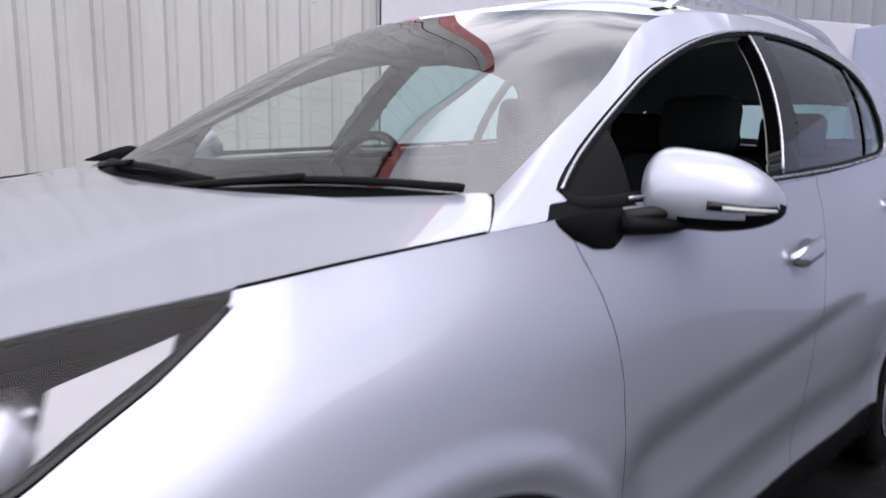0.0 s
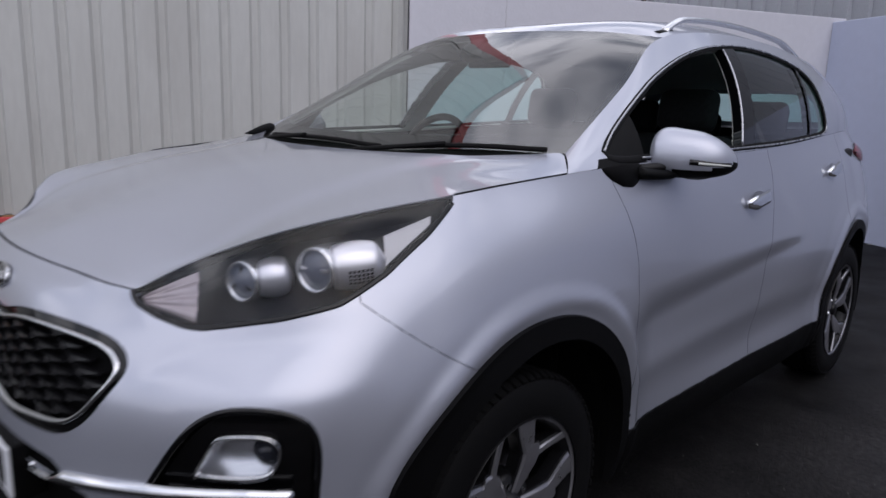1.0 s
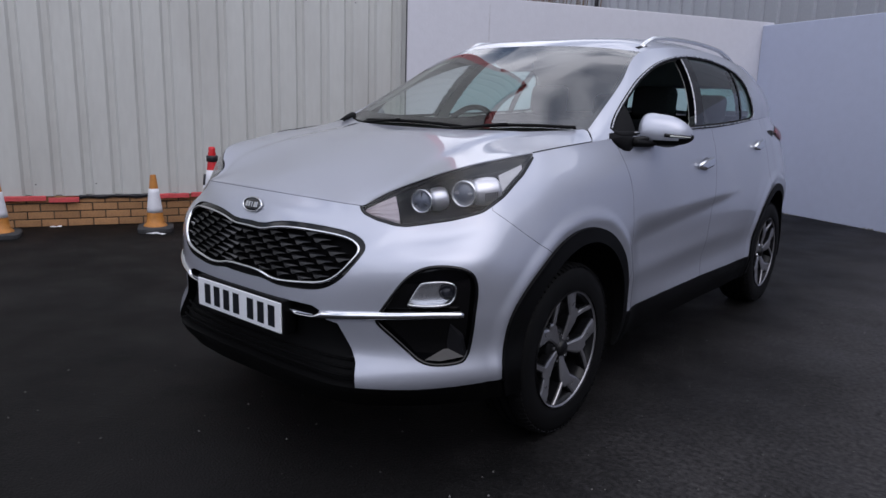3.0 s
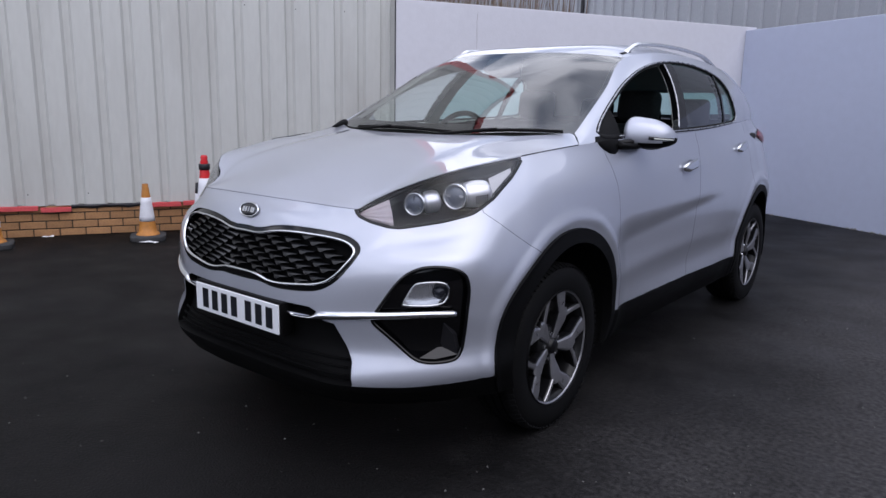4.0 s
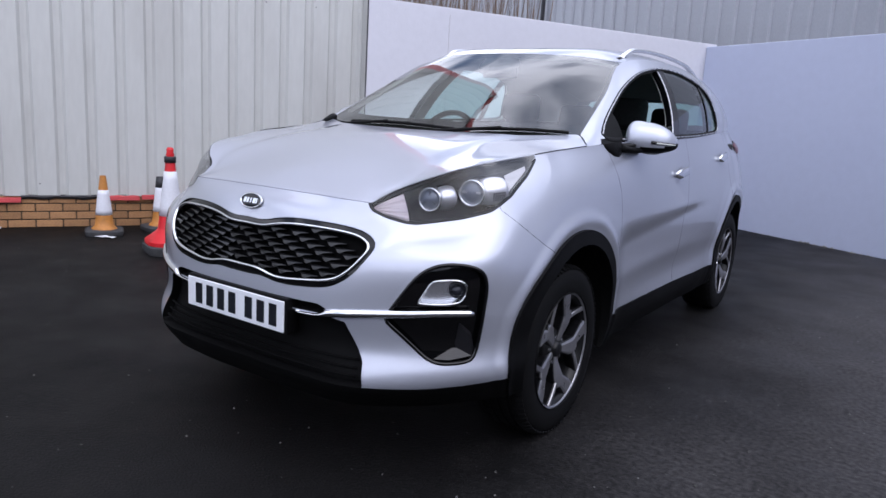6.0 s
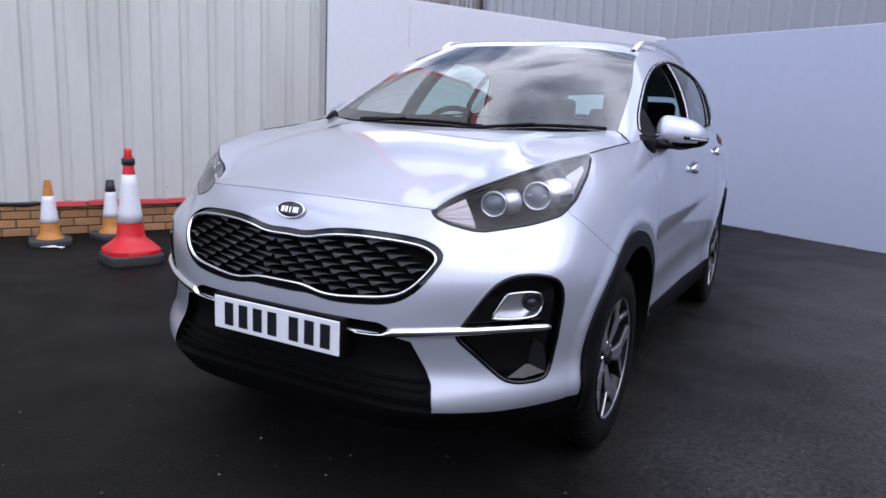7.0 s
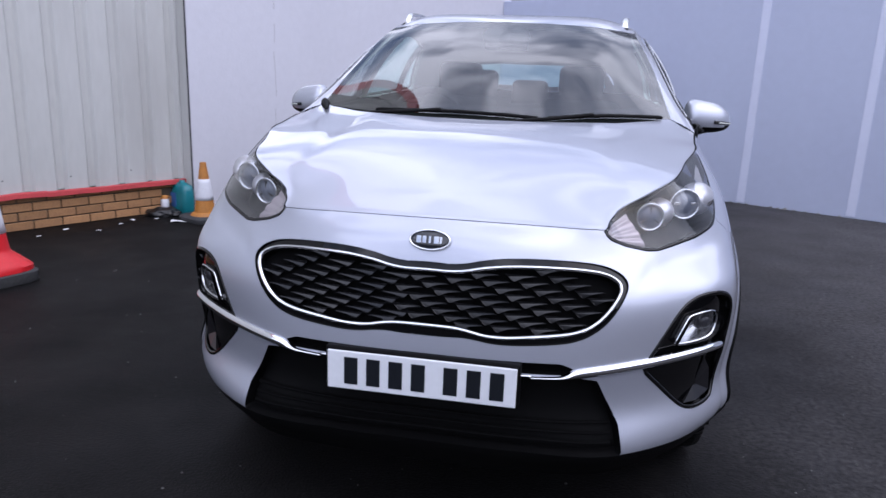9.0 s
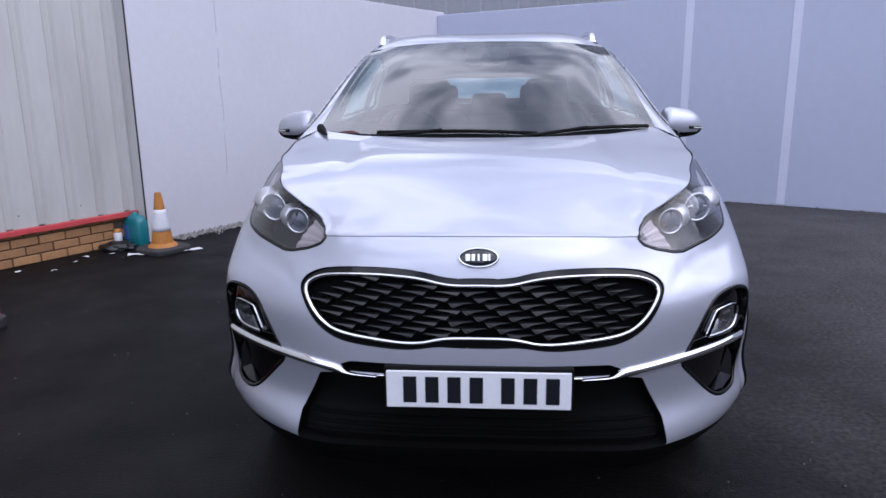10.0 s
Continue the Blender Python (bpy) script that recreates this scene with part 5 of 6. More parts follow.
put_part("dashboard", mesh_data("dashboard", dash_pts, [(i * 6 + j, (i + 1) * 6 + j, (i + 1) * 6 + j + 1, i * 6 + j + 1) for i in range(30) for j in range(5)], DASH), car, "black dashboard")
wheel_pose = pose(-.40, 1.85, 1.105, 66, 0, 0)
t_ = np.linspace(0, 2 * math.pi, 49)[:-1]
steer = put_part("steering_wheel", mesh_data("steering_wheel", *sweep([(.185 * math.cos(t), .178 * math.sin(t), 0) for t in t_], [(0, 0, 1)] * 48, ring(.032, 10), True), DASH), car, "black steering wheel", wheel_pose)
put_part("wheel_hub", bm_data("wheel_hub", box((-.075, -.07, -.03), (.075, .06, .02), .025, 3), DASH, True, 40), steer, local=True)
for a in (0, 180, 262, 278):
    put_part("wheel_spoke", bm_data("wheel_spoke", box((.05, -.016, -.012), (.18, .016, .006), .005), DASH), steer, "", pose(0, 0, 0, 0, 0, a), local=True)
for x, y, h in ((-.37, 2.45, 0), (.37, 2.45, 0), (-.37, 3.35, -.02), (.37, 3.35, -.02), (0, 3.38, -.06)):
    seat = put_part("seat", bm_data("seat", box((x - .25, y - .42, .55), (x + .25, y + .08, .72), .06, 3), CLOTH, True, 50), car, "black cloth seat")
    bm = box((-.24, -.06, 0), (.24, .07, .62), .055, 3)
    put_part("backrest", bm_data("backrest", bm, CLOTH, True, 50), seat, "", pose(x, y + .06, .62 + h, -14, 0, 0))
    bm = box((-.135, -.05, 0), (.135, .05, .19), .045, 3)
    put_part("headrest", bm_data("headrest", bm, CLOTH, True, 50), seat, "", pose(x, y + .235, 1.235 + h * 1.6, -8, 0, 0))

# wheels
TYRE = [(.236, .100), (.252, .106), (.285, .108), (.315, .104), (.333, .094), (.3425, .080), (.345, .060), (.345, .047), (.338, .046), (.338, .036), (.345, .035), (.345, .006), (.338, .005)]
TYRE = TYRE + [(r, -z) for r, z in TYRE[::-1]]
RIM = [(.2365, .108), (.240, .101), (.236, .094), (.224, .088), (.214, .066), (.210, .02), (.214, -.10)]
tyre_mesh = mesh_data("tyre", *lathe(TYRE, 72), RUBBER)
tyre_mesh.set_sharp_from_angle(angle=radians(50))
tv, tf = [], []
for i in range(76):
    for edge in (1, -1):
        a0 = 2 * math.pi * (i + (0 if edge > 0 else .5)) / 76
        n = len(tv)
        for r, z, da in ((.3365, .101, -.026), (.3365, .101, .026), (.3475, .079, .030), (.3475, .052, .034), (.3475, .052, -.020), (.3475, .079, -.026)):
            tv.append((r * math.cos(a0 + da), r * math.sin(a0 + da), edge * z))
        low = [(.330, .101, -.026), (.330, .101, .026), (.338, .079, .030), (.338, .052, .034), (.338, .052, -.020), (.338, .079, -.026)]
        tv += [(r * math.cos(a0 + da), r * math.sin(a0 + da), edge * (z - .003)) for r, z, da in low]
        tf += [(n, n + 1, n + 2, n + 5), (n + 5, n + 2, n + 3, n + 4)] + [(n + j, n + (j + 1) % 6, n + 6 + (j + 1) % 6, n + 6 + j) for j in range(6)]
tread_mesh = mesh_data("tread", tv, tf, RUBBER, False)
rim_mesh = mesh_data("rim", *lathe(RIM, 60), ALLOY_DARK)
lip_mesh = mesh_data("rim_lip", *lathe([(.2290, .0960), (.2320, .1000), (.2355, .1018), (.2385, .1000)], 72), ALLOY)
disc_mesh = mesh_data("brake_disc", *lathe([(.02, .03), (.06, .03), (.075, .015), (.150, .015), (.150, -.005)], 48), DISC)
hub_mesh = mesh_data("hub_cap", *lathe([(.0001, .088), (.026, .087), (.030, .084), (.034, .070), (.075, .066), (.085, .050), (.085, .0)], 40), ALLOY_DARK)


def ribbon(line, thick, slope=.004):
    """A flat arm along (x, y, z, width) points: bevelled top, straight sides."""
    P = np.array([q[:3] for q in line], float)
    T = np.gradient(P, axis=0)
    A = np.stack([-T[:, 1], T[:, 0], T[:, 0] * 0], 1)
    A /= np.linalg.norm(A, axis=1)[:, None]
    v = []
    for p, a, q in zip(P, A, line):
        w = q[3] / 2
        v += [p + a * w - (0, 0, slope), p + a * w * .72, p - a * w * .72, p - a * w - (0, 0, slope), p - a * (w - .002) - (0, 0, thick), p + a * (w - .002) - (0, 0, thick)]
    n = len(line)
    f = [(i * 6 + j, i * 6 + (j + 1) % 6, i * 6 + 6 + (j + 1) % 6, i * 6 + 6 + j) for i in range(n - 1) for j in range(6)]
    return v, f + [tuple(range(6))[::-1], tuple((n - 1) * 6 + j for j in range(6))]


def polar(r, turn, z, w):
    return (r * math.cos(radians(turn)), r * math.sin(radians(turn)), z, w)


def spoke_arm(name, line, drop, grow, thick, mat):
    q = [(x, y, z - drop, w + grow) for x, y, z, w in line]
    return mesh_data(name, *ribbon(q, thick), mat, False)


TRUNK = [polar(.034, 0, .074, .026), polar(.075, 0, .080, .044), polar(.115, 1, .087, .064), polar(.148, 3, .090, .072), polar(.166, 5, .091, .040)]
BROAD = [polar(.140, 7, .0885, .040), polar(.172, 14, .0920, .052), polar(.202, 19, .0950, .062), polar(.2310, 21, .0965, .070)]
THIN = [polar(.140, -4, .0880, .020), polar(.172, -14, .0915, .019), polar(.202, -21, .0945, .019), polar(.2310, -26, .0965, .022)]
face_mesh, cross_mesh, thin_mesh = (spoke_arm(n, l, 0, 0, .010, ALLOY) for n, l in (("spoke", TRUNK), ("spoke_tip", BROAD), ("spoke_edge", THIN)))
dark_mesh, dark_tip, dark_edge = (spoke_arm("spoke_root", l, .0045, .010, .040, ALLOY_DARK) for l in (TRUNK, BROAD, THIN))
nut_mesh = mesh_data("wheel_nut", *lathe([(.0001, .076), (.008, .075), (.0095, .070), (.0095, .055)], 6), CHROME, False)
for x, y, turn in ((1, .905, -9), (1, 3.58, 12), (-1, .905, 25), (-1, 3.58, 60)):
    wm = pose(.775 * x, y, .345, 90, 0, 90 * x) @ pose(0, 0, 0, 0, 0, turn)
    wheel = new("wheel")
    wheel.parent, wheel.matrix_parent_inverse, wheel.matrix_basis = car, world_of(car).inverted(), wm
    tagged(wheel, "black tyre on a two-tone twin-spoke alloy wheel")
    put_part("tyre", tyre_mesh, wheel, "black rubber tyre", local=True)
    tagged(put_part("tread", tread_mesh, wheel, local=True), "blocky tyre tread", kind="stuff")
    put_part("rim", rim_mesh, wheel, "dark rim barrel", local=True)
    put_part("rim_lip", lip_mesh, wheel, "machined silver rim lip", local=True)
    put_part("brake_disc", disc_mesh, wheel, "steel brake disc", local=True)
    put_part("hub_cap", hub_mesh, wheel, local=True)
    for i in range(5):
        a = pose(0, 0, 0, 0, 0, 72 * i)
        for root in (dark_mesh, dark_tip, dark_edge):
            put_part("spoke_root", root, wheel, m=a, local=True)
        put_part("spoke", face_mesh, wheel, "machined silver spoke face", a, True)
        put_part("spoke_tip", cross_mesh, wheel, m=a, local=True)
        put_part("spoke_edge", thin_mesh, wheel, m=a, local=True)
        put_part("wheel_nut", nut_mesh, wheel, m=pose(0, 0, 0, 0, 0, 72 * i + 36) @ pose(.055, 0, 0), local=True)
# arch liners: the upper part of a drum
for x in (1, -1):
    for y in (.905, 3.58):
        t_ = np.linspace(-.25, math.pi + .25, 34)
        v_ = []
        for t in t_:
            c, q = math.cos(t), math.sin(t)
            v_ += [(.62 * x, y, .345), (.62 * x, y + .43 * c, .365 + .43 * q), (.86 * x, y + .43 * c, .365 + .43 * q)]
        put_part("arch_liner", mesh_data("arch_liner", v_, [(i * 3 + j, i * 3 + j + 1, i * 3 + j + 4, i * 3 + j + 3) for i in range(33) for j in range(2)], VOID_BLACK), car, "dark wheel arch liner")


# ---- the yard ----
TURN = -28.5
YARD = pose(0, 0, 0, 0, 0, TURN)


def yard(a, b, z=0.0):
    """A place in the yard: a across from the clad wall, b along it."""
    return YARD @ Vector((a, b, z))


def structure(name, data, label, category, m=YARD):
    ob = new(name, data)
    ob.matrix_basis = m
    return tagged(ob, label, category, kind="structure")


# ground: one sheet, finer near the car
xs = np.concatenate([np.linspace(-900, -14, 10), np.linspace(-12, 12, 61), np.linspace(14, 900, 10)])
gv = [(x, y, 0.0 if abs(x) > 11 or abs(y) > 11 else .004 * noise.noise(Vector((x * .5, y * .5, 0)))) for x in xs for y in xs]
k_ = len(xs)
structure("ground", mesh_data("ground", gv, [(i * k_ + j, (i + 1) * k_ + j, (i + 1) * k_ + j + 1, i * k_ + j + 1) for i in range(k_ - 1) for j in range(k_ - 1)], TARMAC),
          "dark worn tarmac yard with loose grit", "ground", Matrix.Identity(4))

CLAD, WALL_A, WALL_C, TOP = -4.93, -4.80, 7.20, 2.44
CLAD_END, CLAD_TOP = 2.235, 8.6

# ribbed cladding on its brick plinth
prof, b0 = [], -9.5
RIB = .258
start = -1.45 - 32 * RIB
for i in range(int((CLAD_END - start) / RIB) + 1):
    c = start + i * RIB
    prof += [(c - .050, 0), (c - .026, -.030), (c + .026, -.030), (c + .050, 0)]
prof = [p for p in prof if p[0] < CLAD_END - .01] + [(CLAD_END, 0), (CLAD_END, -.12)]
cv = []
for z in (.300, 1.4, 2.6, 5.0, CLAD_TOP):
    cv += [(CLAD + d, b, z) for b, d in prof]
k_ = len(prof)
clad = structure("wall_west", mesh_data("wall_west", cv, [(r * k_ + i, r * k_ + i + 1, (r + 1) * k_ + i + 1, (r + 1) * k_ + i) for r in range(4) for i in range(k_ - 1)], CLADDING, False),
                 "weathered off-white ribbed metal cladding", "wall")
structure("wall_west_core", bm_data("wall_west_core", box((-7.5, start, 0), (CLAD - .13, CLAD_END + .16, CLAD_TOP - .02)), MORTAR), "plain core of the clad building", "wall")
# screws
screw = mesh_data("screw", *lathe([(.0001, .005), (.004, .004), (.006, .001), (.006, 0)], 8), DARK_METAL, False)
for i in range(0, 46, 2):
    b = start + i * RIB + .07 + .001 * (i % 3)
    if -3.2 < b < CLAD_END - .1:
        for z in (.42, 2.28):
            ob = put_part("screw", screw, clad, local=True)
            ob.matrix_basis = pose(CLAD, b, z + .01 * math.sin(i * 7.0), 0, 90, 0)
# red drip strip at the foot of the sheets, broken in places
random.seed(5)
for b0, b1, dz in ((-7.0, -2.9, 0), (-2.85, -1.30, 0), (-1.28, -1.02, -.018), (-.34, -.02, .0), (.0, 1.0, .006), (1.0, CLAD_END, 0)):
    n = max(4, int((b1 - b0) / .06))
    v_ = []
    for i in range(n + 1):
        b = b0 + (b1 - b0) * i / n
        w = .008 * noise.noise(Vector((b * 3.1, 1, 0))) + .007 * noise.noise(Vector((b * 17, 3, 0)))
        v_ += [(CLAD + .004, b, .305 + dz + w * .8), (CLAD + .030 + w, b, .298 + dz + w * .6), (CLAD + .034 + w, b, .262 + dz + w), (CLAD + .006, b, .256 + dz)]
    f_ = [(i * 4 + j, i * 4 + j + 1, i * 4 + j + 5, i * 4 + j + 4) for i in range(n) for j in range(3)]
    put_part("drip_strip", mesh_data("drip_strip", v_, f_, RED_METAL, False), clad, "faded red metal drip strip", local=True)
v_, f_ = [], []
for i in range(13):
    b = -1.02 + .68 * i / 12
    w = .012 * noise.noise(Vector((b * 9, 7, 0)))
    v_ += [(CLAD + .002, b, .306), (CLAD + .012 + w, b, .292 + w), (CLAD - .004, b, .268 + w)]
f_ = [(i * 3 + j, i * 3 + j + 1, i * 3 + j + 4, i * 3 + j + 3) for i in range(12) for j in range(2)]
put_part("bare_strip", mesh_data("bare_strip", v_, f_, DARK_METAL, False), clad, "rusty dark strip with its red cover gone", local=True)
structure("eaves", bm_data("eaves", box((CLAD - .6, start, CLAD_TOP - .16), (CLAD + .06, CLAD_END + .30, CLAD_TOP + .20), .02), RED_METAL), "faded red metal eaves fascia", "trim")
structure("corner_trim", bm_data("corner_trim", box((CLAD - .12, CLAD_END + .018, TOP - .3), (CLAD - .02, CLAD_END + .158, CLAD_TOP - .03), .004), CLADDING), "off-white metal corner trim", "trim")
structure("corner_flashing", bm_data("corner_flashing", box((CLAD - .40, CLAD_END + .16, TOP - .3), (CLAD - .015, CLAD_END + .30, CLAD_TOP - .03), .005), PINK_METAL), "red metal corner flashing", "trim")
structure("cladding_return", bm_data("cladding_return", box((CLAD - .06, CLAD_END + .003, .02), (WALL_A - .011, CLAD_END + .016, TOP), .002), CLADDING), "off-white metal return of the cladding", "trim")
structure("wall_end", bm_data("wall_end", box((WALL_A - .010, CLAD_END + .005, 0), (WALL_A - .002, CLAD_END + .0165, TOP), .001), DARK_METAL), "dark sealant line beside the white wall", "trim")

# white walls
def slab(a0, b0, a1, b1, z1, name, mat, label):
    bm = box((min(a0, a1), min(b0, b1), 0), (max(a0, a1), max(b0, b1), z1), .008, 2)
    return structure(name, bm_data(name, bm, mat), label, "wall")


wall_n = slab(WALL_A - .30, CLAD_END + .018, WALL_A, WALL_C + .2, TOP, "wall_north", WALL_PAINT, "white painted yard wall with a hairline crack")
wall_c = slab(WALL_A + .004, WALL_C, 14.0, WALL_C + .2, TOP - .05, "wall_east", WALL_PAINT_BLUE, "bluish white painted panel wall")
for a in (-1.26, -.11, 1.05, 2.20, 3.35, 4.5):
    put_part("joint_strip", bm_data("joint_strip", box((a - .045, WALL_C - .006, .02), (a + .045, WALL_C + .004, TOP - .06), .002), JOINT_STRIP), wall_c, "white joint cover strip", local=True)
# two unseen walls, added to shape light and reflections on the car
slab(7.6, -11.0, 7.8, WALL_C - .01, TOP, "wall_south", DARK_WALL, "plain dark grey wall, unseen, added to darken the car's side")
slab(-7.4, -11.2, 7.8, -11.004, 1.4, "wall_back", GREY_WALL, "plain low grey wall, unseen, added for reflections in the car's front")
# crack in the white wall
for z0, z1 in ((.55, .95), (1.08, 1.52), (1.60, 1.78), (1.92, 2.36)):
    pts = [(WALL_A + .0005, 3.22 + .02 * noise.noise(Vector((z * 3, 0, 0))) + .008 * noise.noise(Vector((z * 19, 0, 0))), z) for z in np.linspace(z0, z1, 30)]
    put_part("crack", mesh_data("crack", *sweep(pts, [(1, 0, 0)] * 30, [(-.0011, 0), (.0011, 0), (.0, .0008)]), MORTAR), wall_n, "hairline crack", local=True)

# grey clad building beyond the walls
FAR = 9.6
prof = []
for i in range(200):
    c = -40 + i * .36
    prof += [(c - .045, 0), (c - .020, -.045), (c + .020, -.045), (c + .045, 0)]
fv = []
for z in (0, 3.0, 6.5):
    fv += [(a, FAR + d, z) for a, d in prof]
k_ = len(prof)
structure("wall_far", mesh_data("wall_far", fv, [(r * k_ + i, r * k_ + i + 1, (r + 1) * k_ + i + 1, (r + 1) * k_ + i) for r in range(2) for i in range(k_ - 1)], FAR_CLADDING, False),
          "grey ribbed metal wall of a neighbouring building", "wall")
structure("downpipe", mesh_data("downpipe", *sweep([yard(0, 0) * 0 + Vector((-12.3, FAR - .08, z)) for z in np.linspace(0, 6.4, 8)], [(1, 0, 0)] * 8, ring(.10, 10)), DARK_METAL), "dark downpipe", "pipe")

# bare shrub beyond the wall's end
random.seed(11)
tv, tf = [], []
for i in range(700):
    a, b = random.uniform(-13.0, -8.0), random.uniform(4.0, 6.8)
    z0, z1 = random.uniform(1.6, 2.6), random.uniform(2.9, 4.6)
    dx, dy, w = random.uniform(-.35, .35), random.uniform(-.3, .3), random.uniform(.006, .022)
    n = len(tv)
    tv += [(a - w, b, z0), (a + w, b, z0), (a, b + w, z0), (a + dx, b + dy, z1)]
    tf += [(n, n + 1, n + 3), (n + 1, n + 2, n + 3), (n + 2, n, n + 3)]
tw = new("dry_shrub", mesh_data("dry_shrub", tv, tf, TWIG, False))
tw.matrix_basis = YARD
tagged(tw, "dry brown leafless shrub beyond the white wall", "shrub", kind="stuff")


# ---- cones ----
def square_round(r, k, n=40, power=5.0):
    """A rounded square loop of half-width r at height k."""
    out = []
    for i in range(n):
        t = 2 * math.pi * i / n
        c, s = math.cos(t), math.sin(t)
        q = (abs(c) ** power + abs(s) ** power) ** (-1 / power)
        out.append((r * q * c, r * q * s, k))
    return out


def cone(at, tall, wide, body, label, group, turn=0.0, cap=None, collar=False, sleeve=(.30, .68), skirt=False):
    ob = thing("traffic_cone", (*at, 0), label, "traffic cone", group, turn)
    low = .075 if skirt else .05
    base = rings([square_round(wide * .97, 0), square_round(wide, .012), square_round(wide, low - .01), square_round(wide * .93, low)])
    me = mesh_data("base", *base, CONE_BASE)
    me.set_sharp_from_angle(angle=radians(40))
    put_part("base", me, ob, "heavy grey rubber base", local=True)
    r0, r1 = wide * (.62 if skirt else .56), (.022 if skirt else .026)
    def rad(h):
        return r0 + (r1 - r0) * (h / tall)
    if skirt:
        lv = [square_round(wide * .94, low - .015, power=3.6), square_round(wide * .95, low + .030, power=3.4), square_round(wide * .82, low + .056, power=3.0), square_round(wide * .68, low + .085, power=2.4),
              square_round(rad(.19) * 1.04, .19, power=2.0)] + [square_round(rad(h), h, power=2.0) for h in np.linspace(.21, tall * .94, 8)]
    else:
        lv = [square_round(rad(0) * 1.25, low - .005, power=2.0), square_round(rad(0) * 1.06, low + .02, power=2.0)] + [square_round(rad(h), h, power=2.0) for h in np.linspace(.08, tall, 9)]
    me = mesh_data("cone_body", *rings(lv), body)
    me.set_sharp_from_angle(angle=radians(50))
    put_part("cone_body", me, ob, local=True)
    hs = np.linspace(tall * sleeve[0], tall * sleeve[1], 6)
    put_part("sleeve", mesh_data("sleeve", *lathe([(rad(hs[0]) - .002, hs[0])] + [(rad(h) + .0035, h) for h in hs] + [(rad(hs[-1]) - .002, hs[-1])], 40), SLEEVE), ob, "white reflective sleeve", local=True)
    if collar:
        z = tall * .855
        put_part("collar", mesh_data("collar", *lathe([(rad(z), z), (rad(z) + .009, z + .003), (rad(z) + .010, z + .045), (rad(z) + .006, z + .052), (.02, z + .052)], 32), DARK_METAL), ob, "black plastic collar", local=True)
        put_part("knob", mesh_data("knob", *lathe([(.030, tall * .915), (.034, tall * .93), (.026, tall * .955), (.030, tall * .975), (.022, tall * .997), (.0001, tall)], 24), body), ob, local=True)
    if cap:
        z = tall * .80
        put_part("cap", mesh_data("cap", *lathe([(rad(z) + .001, z), (rad(z) + .006, z + .004), (rad(tall) + .008, tall + .002), (.0001, tall + .004)], 28), cap), ob, "black cap", local=True)
    return ob


cone((-3.11, 1.845), .866, .205, CONE_RED, "tall red and white traffic cone with a black collar", "traffic cones", -20, collar=True, sleeve=(.355, .775), skirt=True)
cone((-4.15, 1.86), .535, .160, CONE_ORANGE, "worn orange traffic cone with a white sleeve", "traffic cones", -30, sleeve=(.34, .76))
cone((-4.05, 2.37), .515, .160, CONE_ORANGE, "worn orange traffic cone with a black top", "traffic cones", -10, cap=DARK_METAL, sleeve=(.36, .82))
cone((-4.72, .72), .535, .160, CONE_ORANGE, "worn orange traffic cone near the brick plinth", "traffic cones", -25, sleeve=(.34, .76))
cone((-2.86, 3.95), .52, .185, CONE_ORANGE, "worn orange traffic cone by the white wall", "traffic cones", -28, sleeve=(.36, .72))

# ---- litter by the corner ----
bottle = thing("plastic_canister", (-3.237, 4.225, 0), "teal plastic canister with a blue label", "canister", turn=-28)
lv = [square_round(.5, z, power=4) for z in (0, .02, .19, .235, .255, .262)]
sc = [1, 1.04, 1.04, .86, .5, .3]
lv = [[(x * .23 * q, y * .12 * q, z * 1.08) for x, y, z in l] for l, q in zip(lv, sc)]
me = mesh_data("canister_body", *rings(lv), TEAL_PLASTIC)
me.set_sharp_from_angle(angle=radians(45))
put_part("canister_body", me, bottle, local=True)
put_part("canister_label", bm_data("canister_label", box((-.105, -.068, .05), (-.015, -.061, .185), .002), BLUE_LABEL), bottle, "blue label", local=True)
put_part("canister_cap", mesh_data("canister_cap", *lathe([(.026, .270), (.026, .300), (.0001, .302)], 20), TEAL_PLASTIC), bottle, local=True)
small = thing("small_bottle", (-3.36, 4.12, 0), "small white bottle with an orange top", "bottle")
put_part("bottle_body", mesh_data("bottle_body", *lathe([(.0001, .05), (.034, .05), (.036, .06), (.036, .12), (.028, .135)], 24), SLEEVE), small, local=True)
put_part("bottle_cap", mesh_data("bottle_cap", *lathe([(.030, .133), (.030, .162), (.0001, .165)], 20), CONE_ORANGE), small, local=True)
put_part("bottle_foot", mesh_data("bottle_foot", *lathe([(.0001, 0), (.034, 0), (.034, .05)], 20), SLEEVE), small, local=True)
bm = bmesh.new()
bmesh.ops.create_icosphere(bm, subdivisions=4, radius=1)
for v in bm.verts:
    d = 1 + .22 * noise.noise(v.co * 2.1) + .08 * noise.noise(v.co * 6)
    v.co = Vector((v.co.x * .15 * d, v.co.y * .10 * d, max(0, v.co.z * .062 * d + .02)))
bag = new("plastic_bag", bm_data("plastic_bag", bm, BLACK_BAG, True))
bag.matrix_basis = pose(-3.30, 3.98, 0, 0, 0, 18)
tagged(bag, "crumpled black plastic bag on the tarmac", "bag")


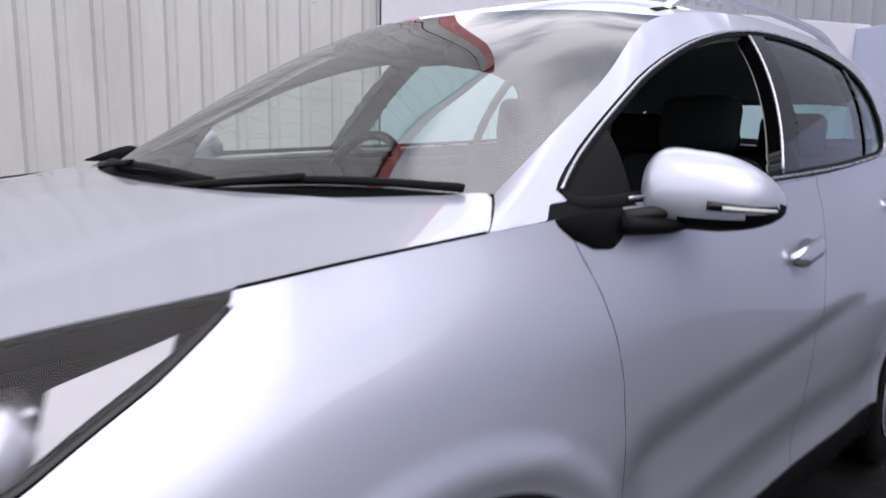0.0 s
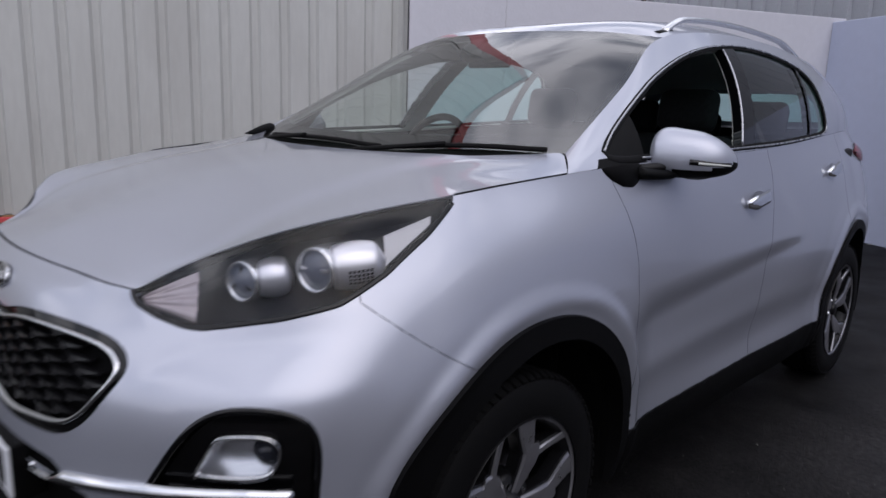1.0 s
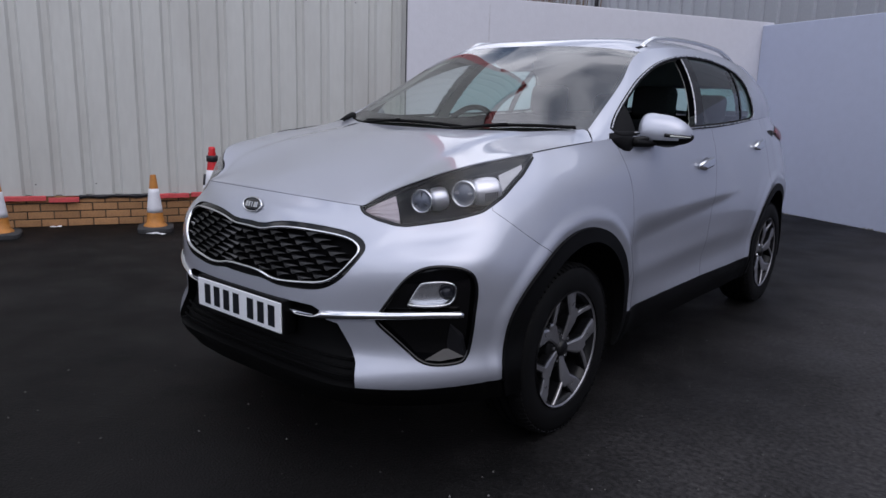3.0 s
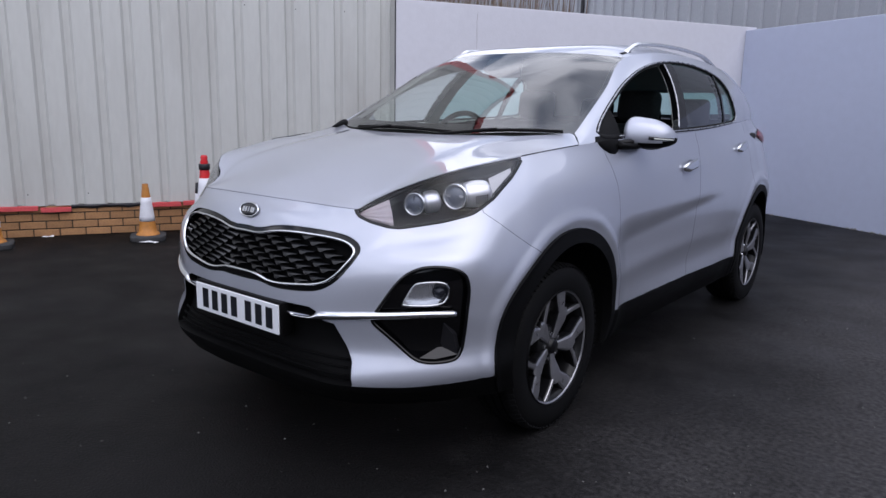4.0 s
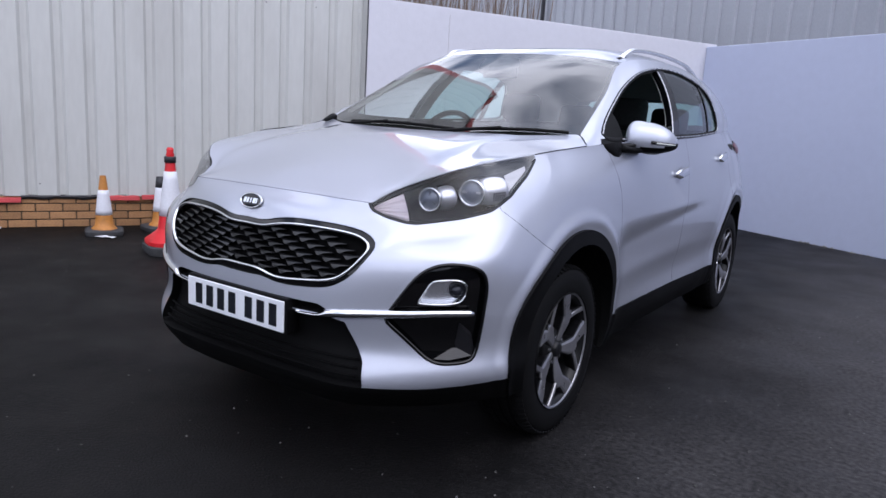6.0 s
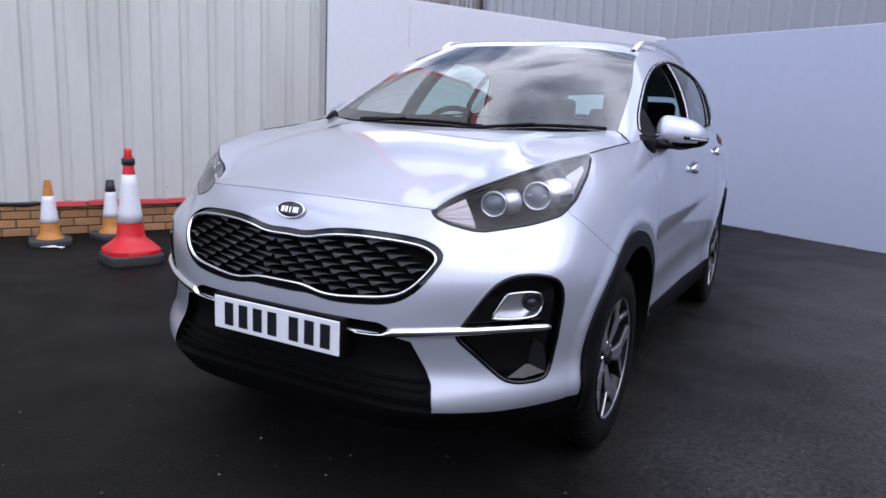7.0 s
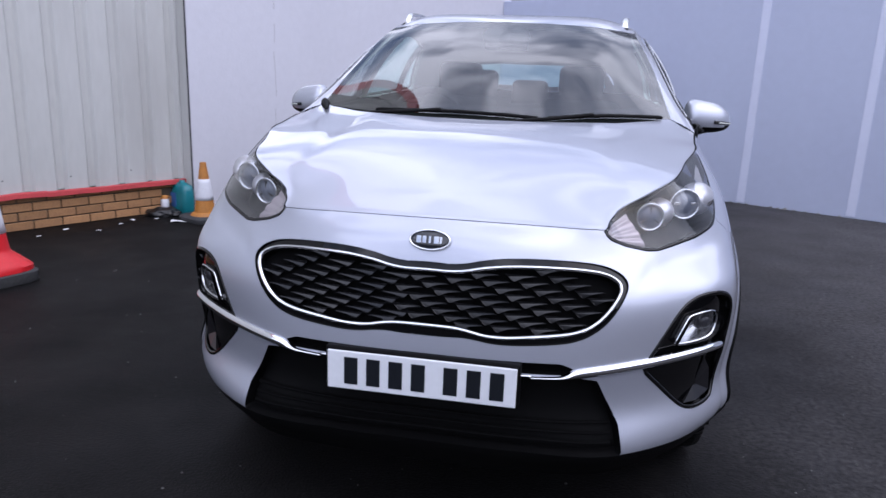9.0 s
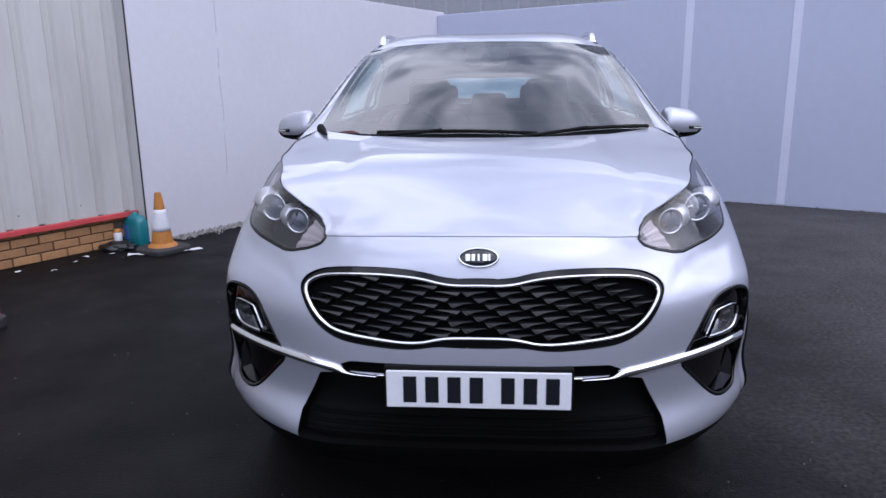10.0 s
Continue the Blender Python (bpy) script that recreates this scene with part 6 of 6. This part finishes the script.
def scrap(at, w, h, turn, label="torn scrap of white paper on the tarmac"):
    v, f = [], []
    for i in range(7):
        for j in range(5):
            x, y = (i / 6 - .5) * w, (j / 4 - .5) * h
            v.append((x + .1 * h * noise.noise(Vector((x * 20, y * 20, at[0]))), y + .1 * h * noise.noise(Vector((y * 25, x * 25, at[1]))), .006 + .012 * abs(noise.noise(Vector((x * 14 + at[0], y * 14, 2))))))
    f = [(i * 5 + j, (i + 1) * 5 + j, (i + 1) * 5 + j + 1, i * 5 + j + 1) for i in range(6) for j in range(4)]
    f += [(0, 5, 10)]
    ob = new("paper_scrap", mesh_data("paper_scrap", v, f, PAPER))
    ob.matrix_basis = pose(*at, 0, 0, 0, turn)
    return tagged(ob, label, "litter", "paper scraps")


scrap((-3.01, 3.80), .17, .07, 20)
scrap((-2.62, 4.00), .16, .09, 40)
scrap((-3.98, 1.77), .17, .06, 25)
scrap((-4.9, 1.25), .10, .05, 60)
random.seed(21)
for b in (-.35, .10, .42, .80, 1.05, 1.22, 1.47, 1.62, 1.80, 1.95):
    p = yard(CLAD + random.uniform(.10, .42), b)
    scrap((p.x, p.y), random.uniform(.03, .07), random.uniform(.02, .04), random.uniform(0, 180), "small torn paper scrap by the brick plinth")

# rubble along the foot of the white wall
random.seed(3)
rv_, rf_ = [], []
for i in range(420):
    b = CLAD_END + .25 + abs(random.gauss(0, 1.1))
    a = WALL_A + .02 + abs(random.gauss(0, .07))
    r = random.uniform(.008, .030)
    c = Vector((a, b, r * .4))
    n = len(rv_)
    pts = [Vector((x, y, z)) for x, y, z in ((1, 0, 0), (-1, 0, 0), (0, 1, 0), (0, -1, 0), (0, 0, 1), (0, 0, -.6))]
    rv_ += [tuple(c + p * r * random.uniform(.6, 1.2)) for p in pts]
    rf_ += [(n + x, n + y, n + z) for x, y, z in ((0, 2, 4), (2, 1, 4), (1, 3, 4), (3, 0, 4), (2, 0, 5), (1, 2, 5), (3, 1, 5), (0, 3, 5))]
ob = new("rubble", mesh_data("rubble", rv_, rf_, RUBBLE, False))
ob.matrix_basis = YARD
tagged(ob, "loose grey rubble along the foot of the wall", "rubble", kind="stuff")
# chips along the foot of the panel wall
rv_, rf_ = [], []
for i in range(260):
    r = random.choice((.006, .008, .010, .014, .020))
    c = Vector((random.uniform(-4.6, 6.0), WALL_C - .02 - abs(random.gauss(0, .035)), r * .4))
    n = len(rv_)
    rv_ += [tuple(c + Vector(p) * r * random.uniform(.5, 1.3)) for p in ((1.3, 0, 0), (-1.3, 0, 0), (0, 1, 0), (0, -1, 0), (0, 0, .8))]
    rf_ += [(n + a, n + b, n + 4) for a, b in ((0, 2), (2, 1), (1, 3), (3, 0))]
ob = new("paint_chips", mesh_data("paint_chips", rv_, rf_, RUBBLE, False))
ob.matrix_basis = YARD
tagged(ob, "pale chips along the foot of the panel wall", "chips", kind="stuff")
# grit on the tarmac
rv_, rf_ = [], []
for i in range(2200):
    x, y = random.uniform(-5, 7), random.uniform(-2.2, 6.5)
    q = YARD.inverted() @ Vector((x, y, 0))
    if q.x < CLAD + .1 or q.y > WALL_C - .05 or (q.x < WALL_A + .05 and q.y > CLAD_END):
        continue
    r = random.choice((.002, .003, .003, .004, .006))
    c = Vector((x, y, .004))
    n = len(rv_)
    rv_ += [tuple(c + Vector(p) * r * random.uniform(.6, 1.3)) for p in ((1, 0, 0), (-1, 0, 0), (0, 1, 0), (0, -1, 0), (0, 0, 1))]
    rf_ += [(n + a, n + b, n + 4) for a, b in ((0, 2), (2, 1), (1, 3), (3, 0))]
tagged(new("grit", mesh_data("grit", rv_, rf_, GRIT, False)), "loose pale grit on the tarmac", "grit", kind="stuff")

# bricks of the plinth
plinth = structure("plinth", bm_data("plinth", box((CLAD - .14, start, 0), (CLAD - .030, CLAD_END, .31)), MORTAR), "low tan brick plinth under the cladding", "wall")
bm = box((-.05, -.1075, 0), (.012, .1075, .065), .004, 1)
brick_mesh = bm_data("brick", bm, BRICK)
random.seed(9)
for row in range(4):
    n0 = -4.4 + (.1125 if row % 2 else 0)
    for i in range(31):
        b = n0 + i * .225
        if b + .108 > CLAD_END - .01:
            continue
        ob = put_part("brick", brick_mesh, plinth, local=True)
        ob.matrix_basis = pose(CLAD - .030 + random.uniform(-.002, .003), b, .004 + row * .0755, random.uniform(-.4, .4), 0, random.uniform(-.4, .4))
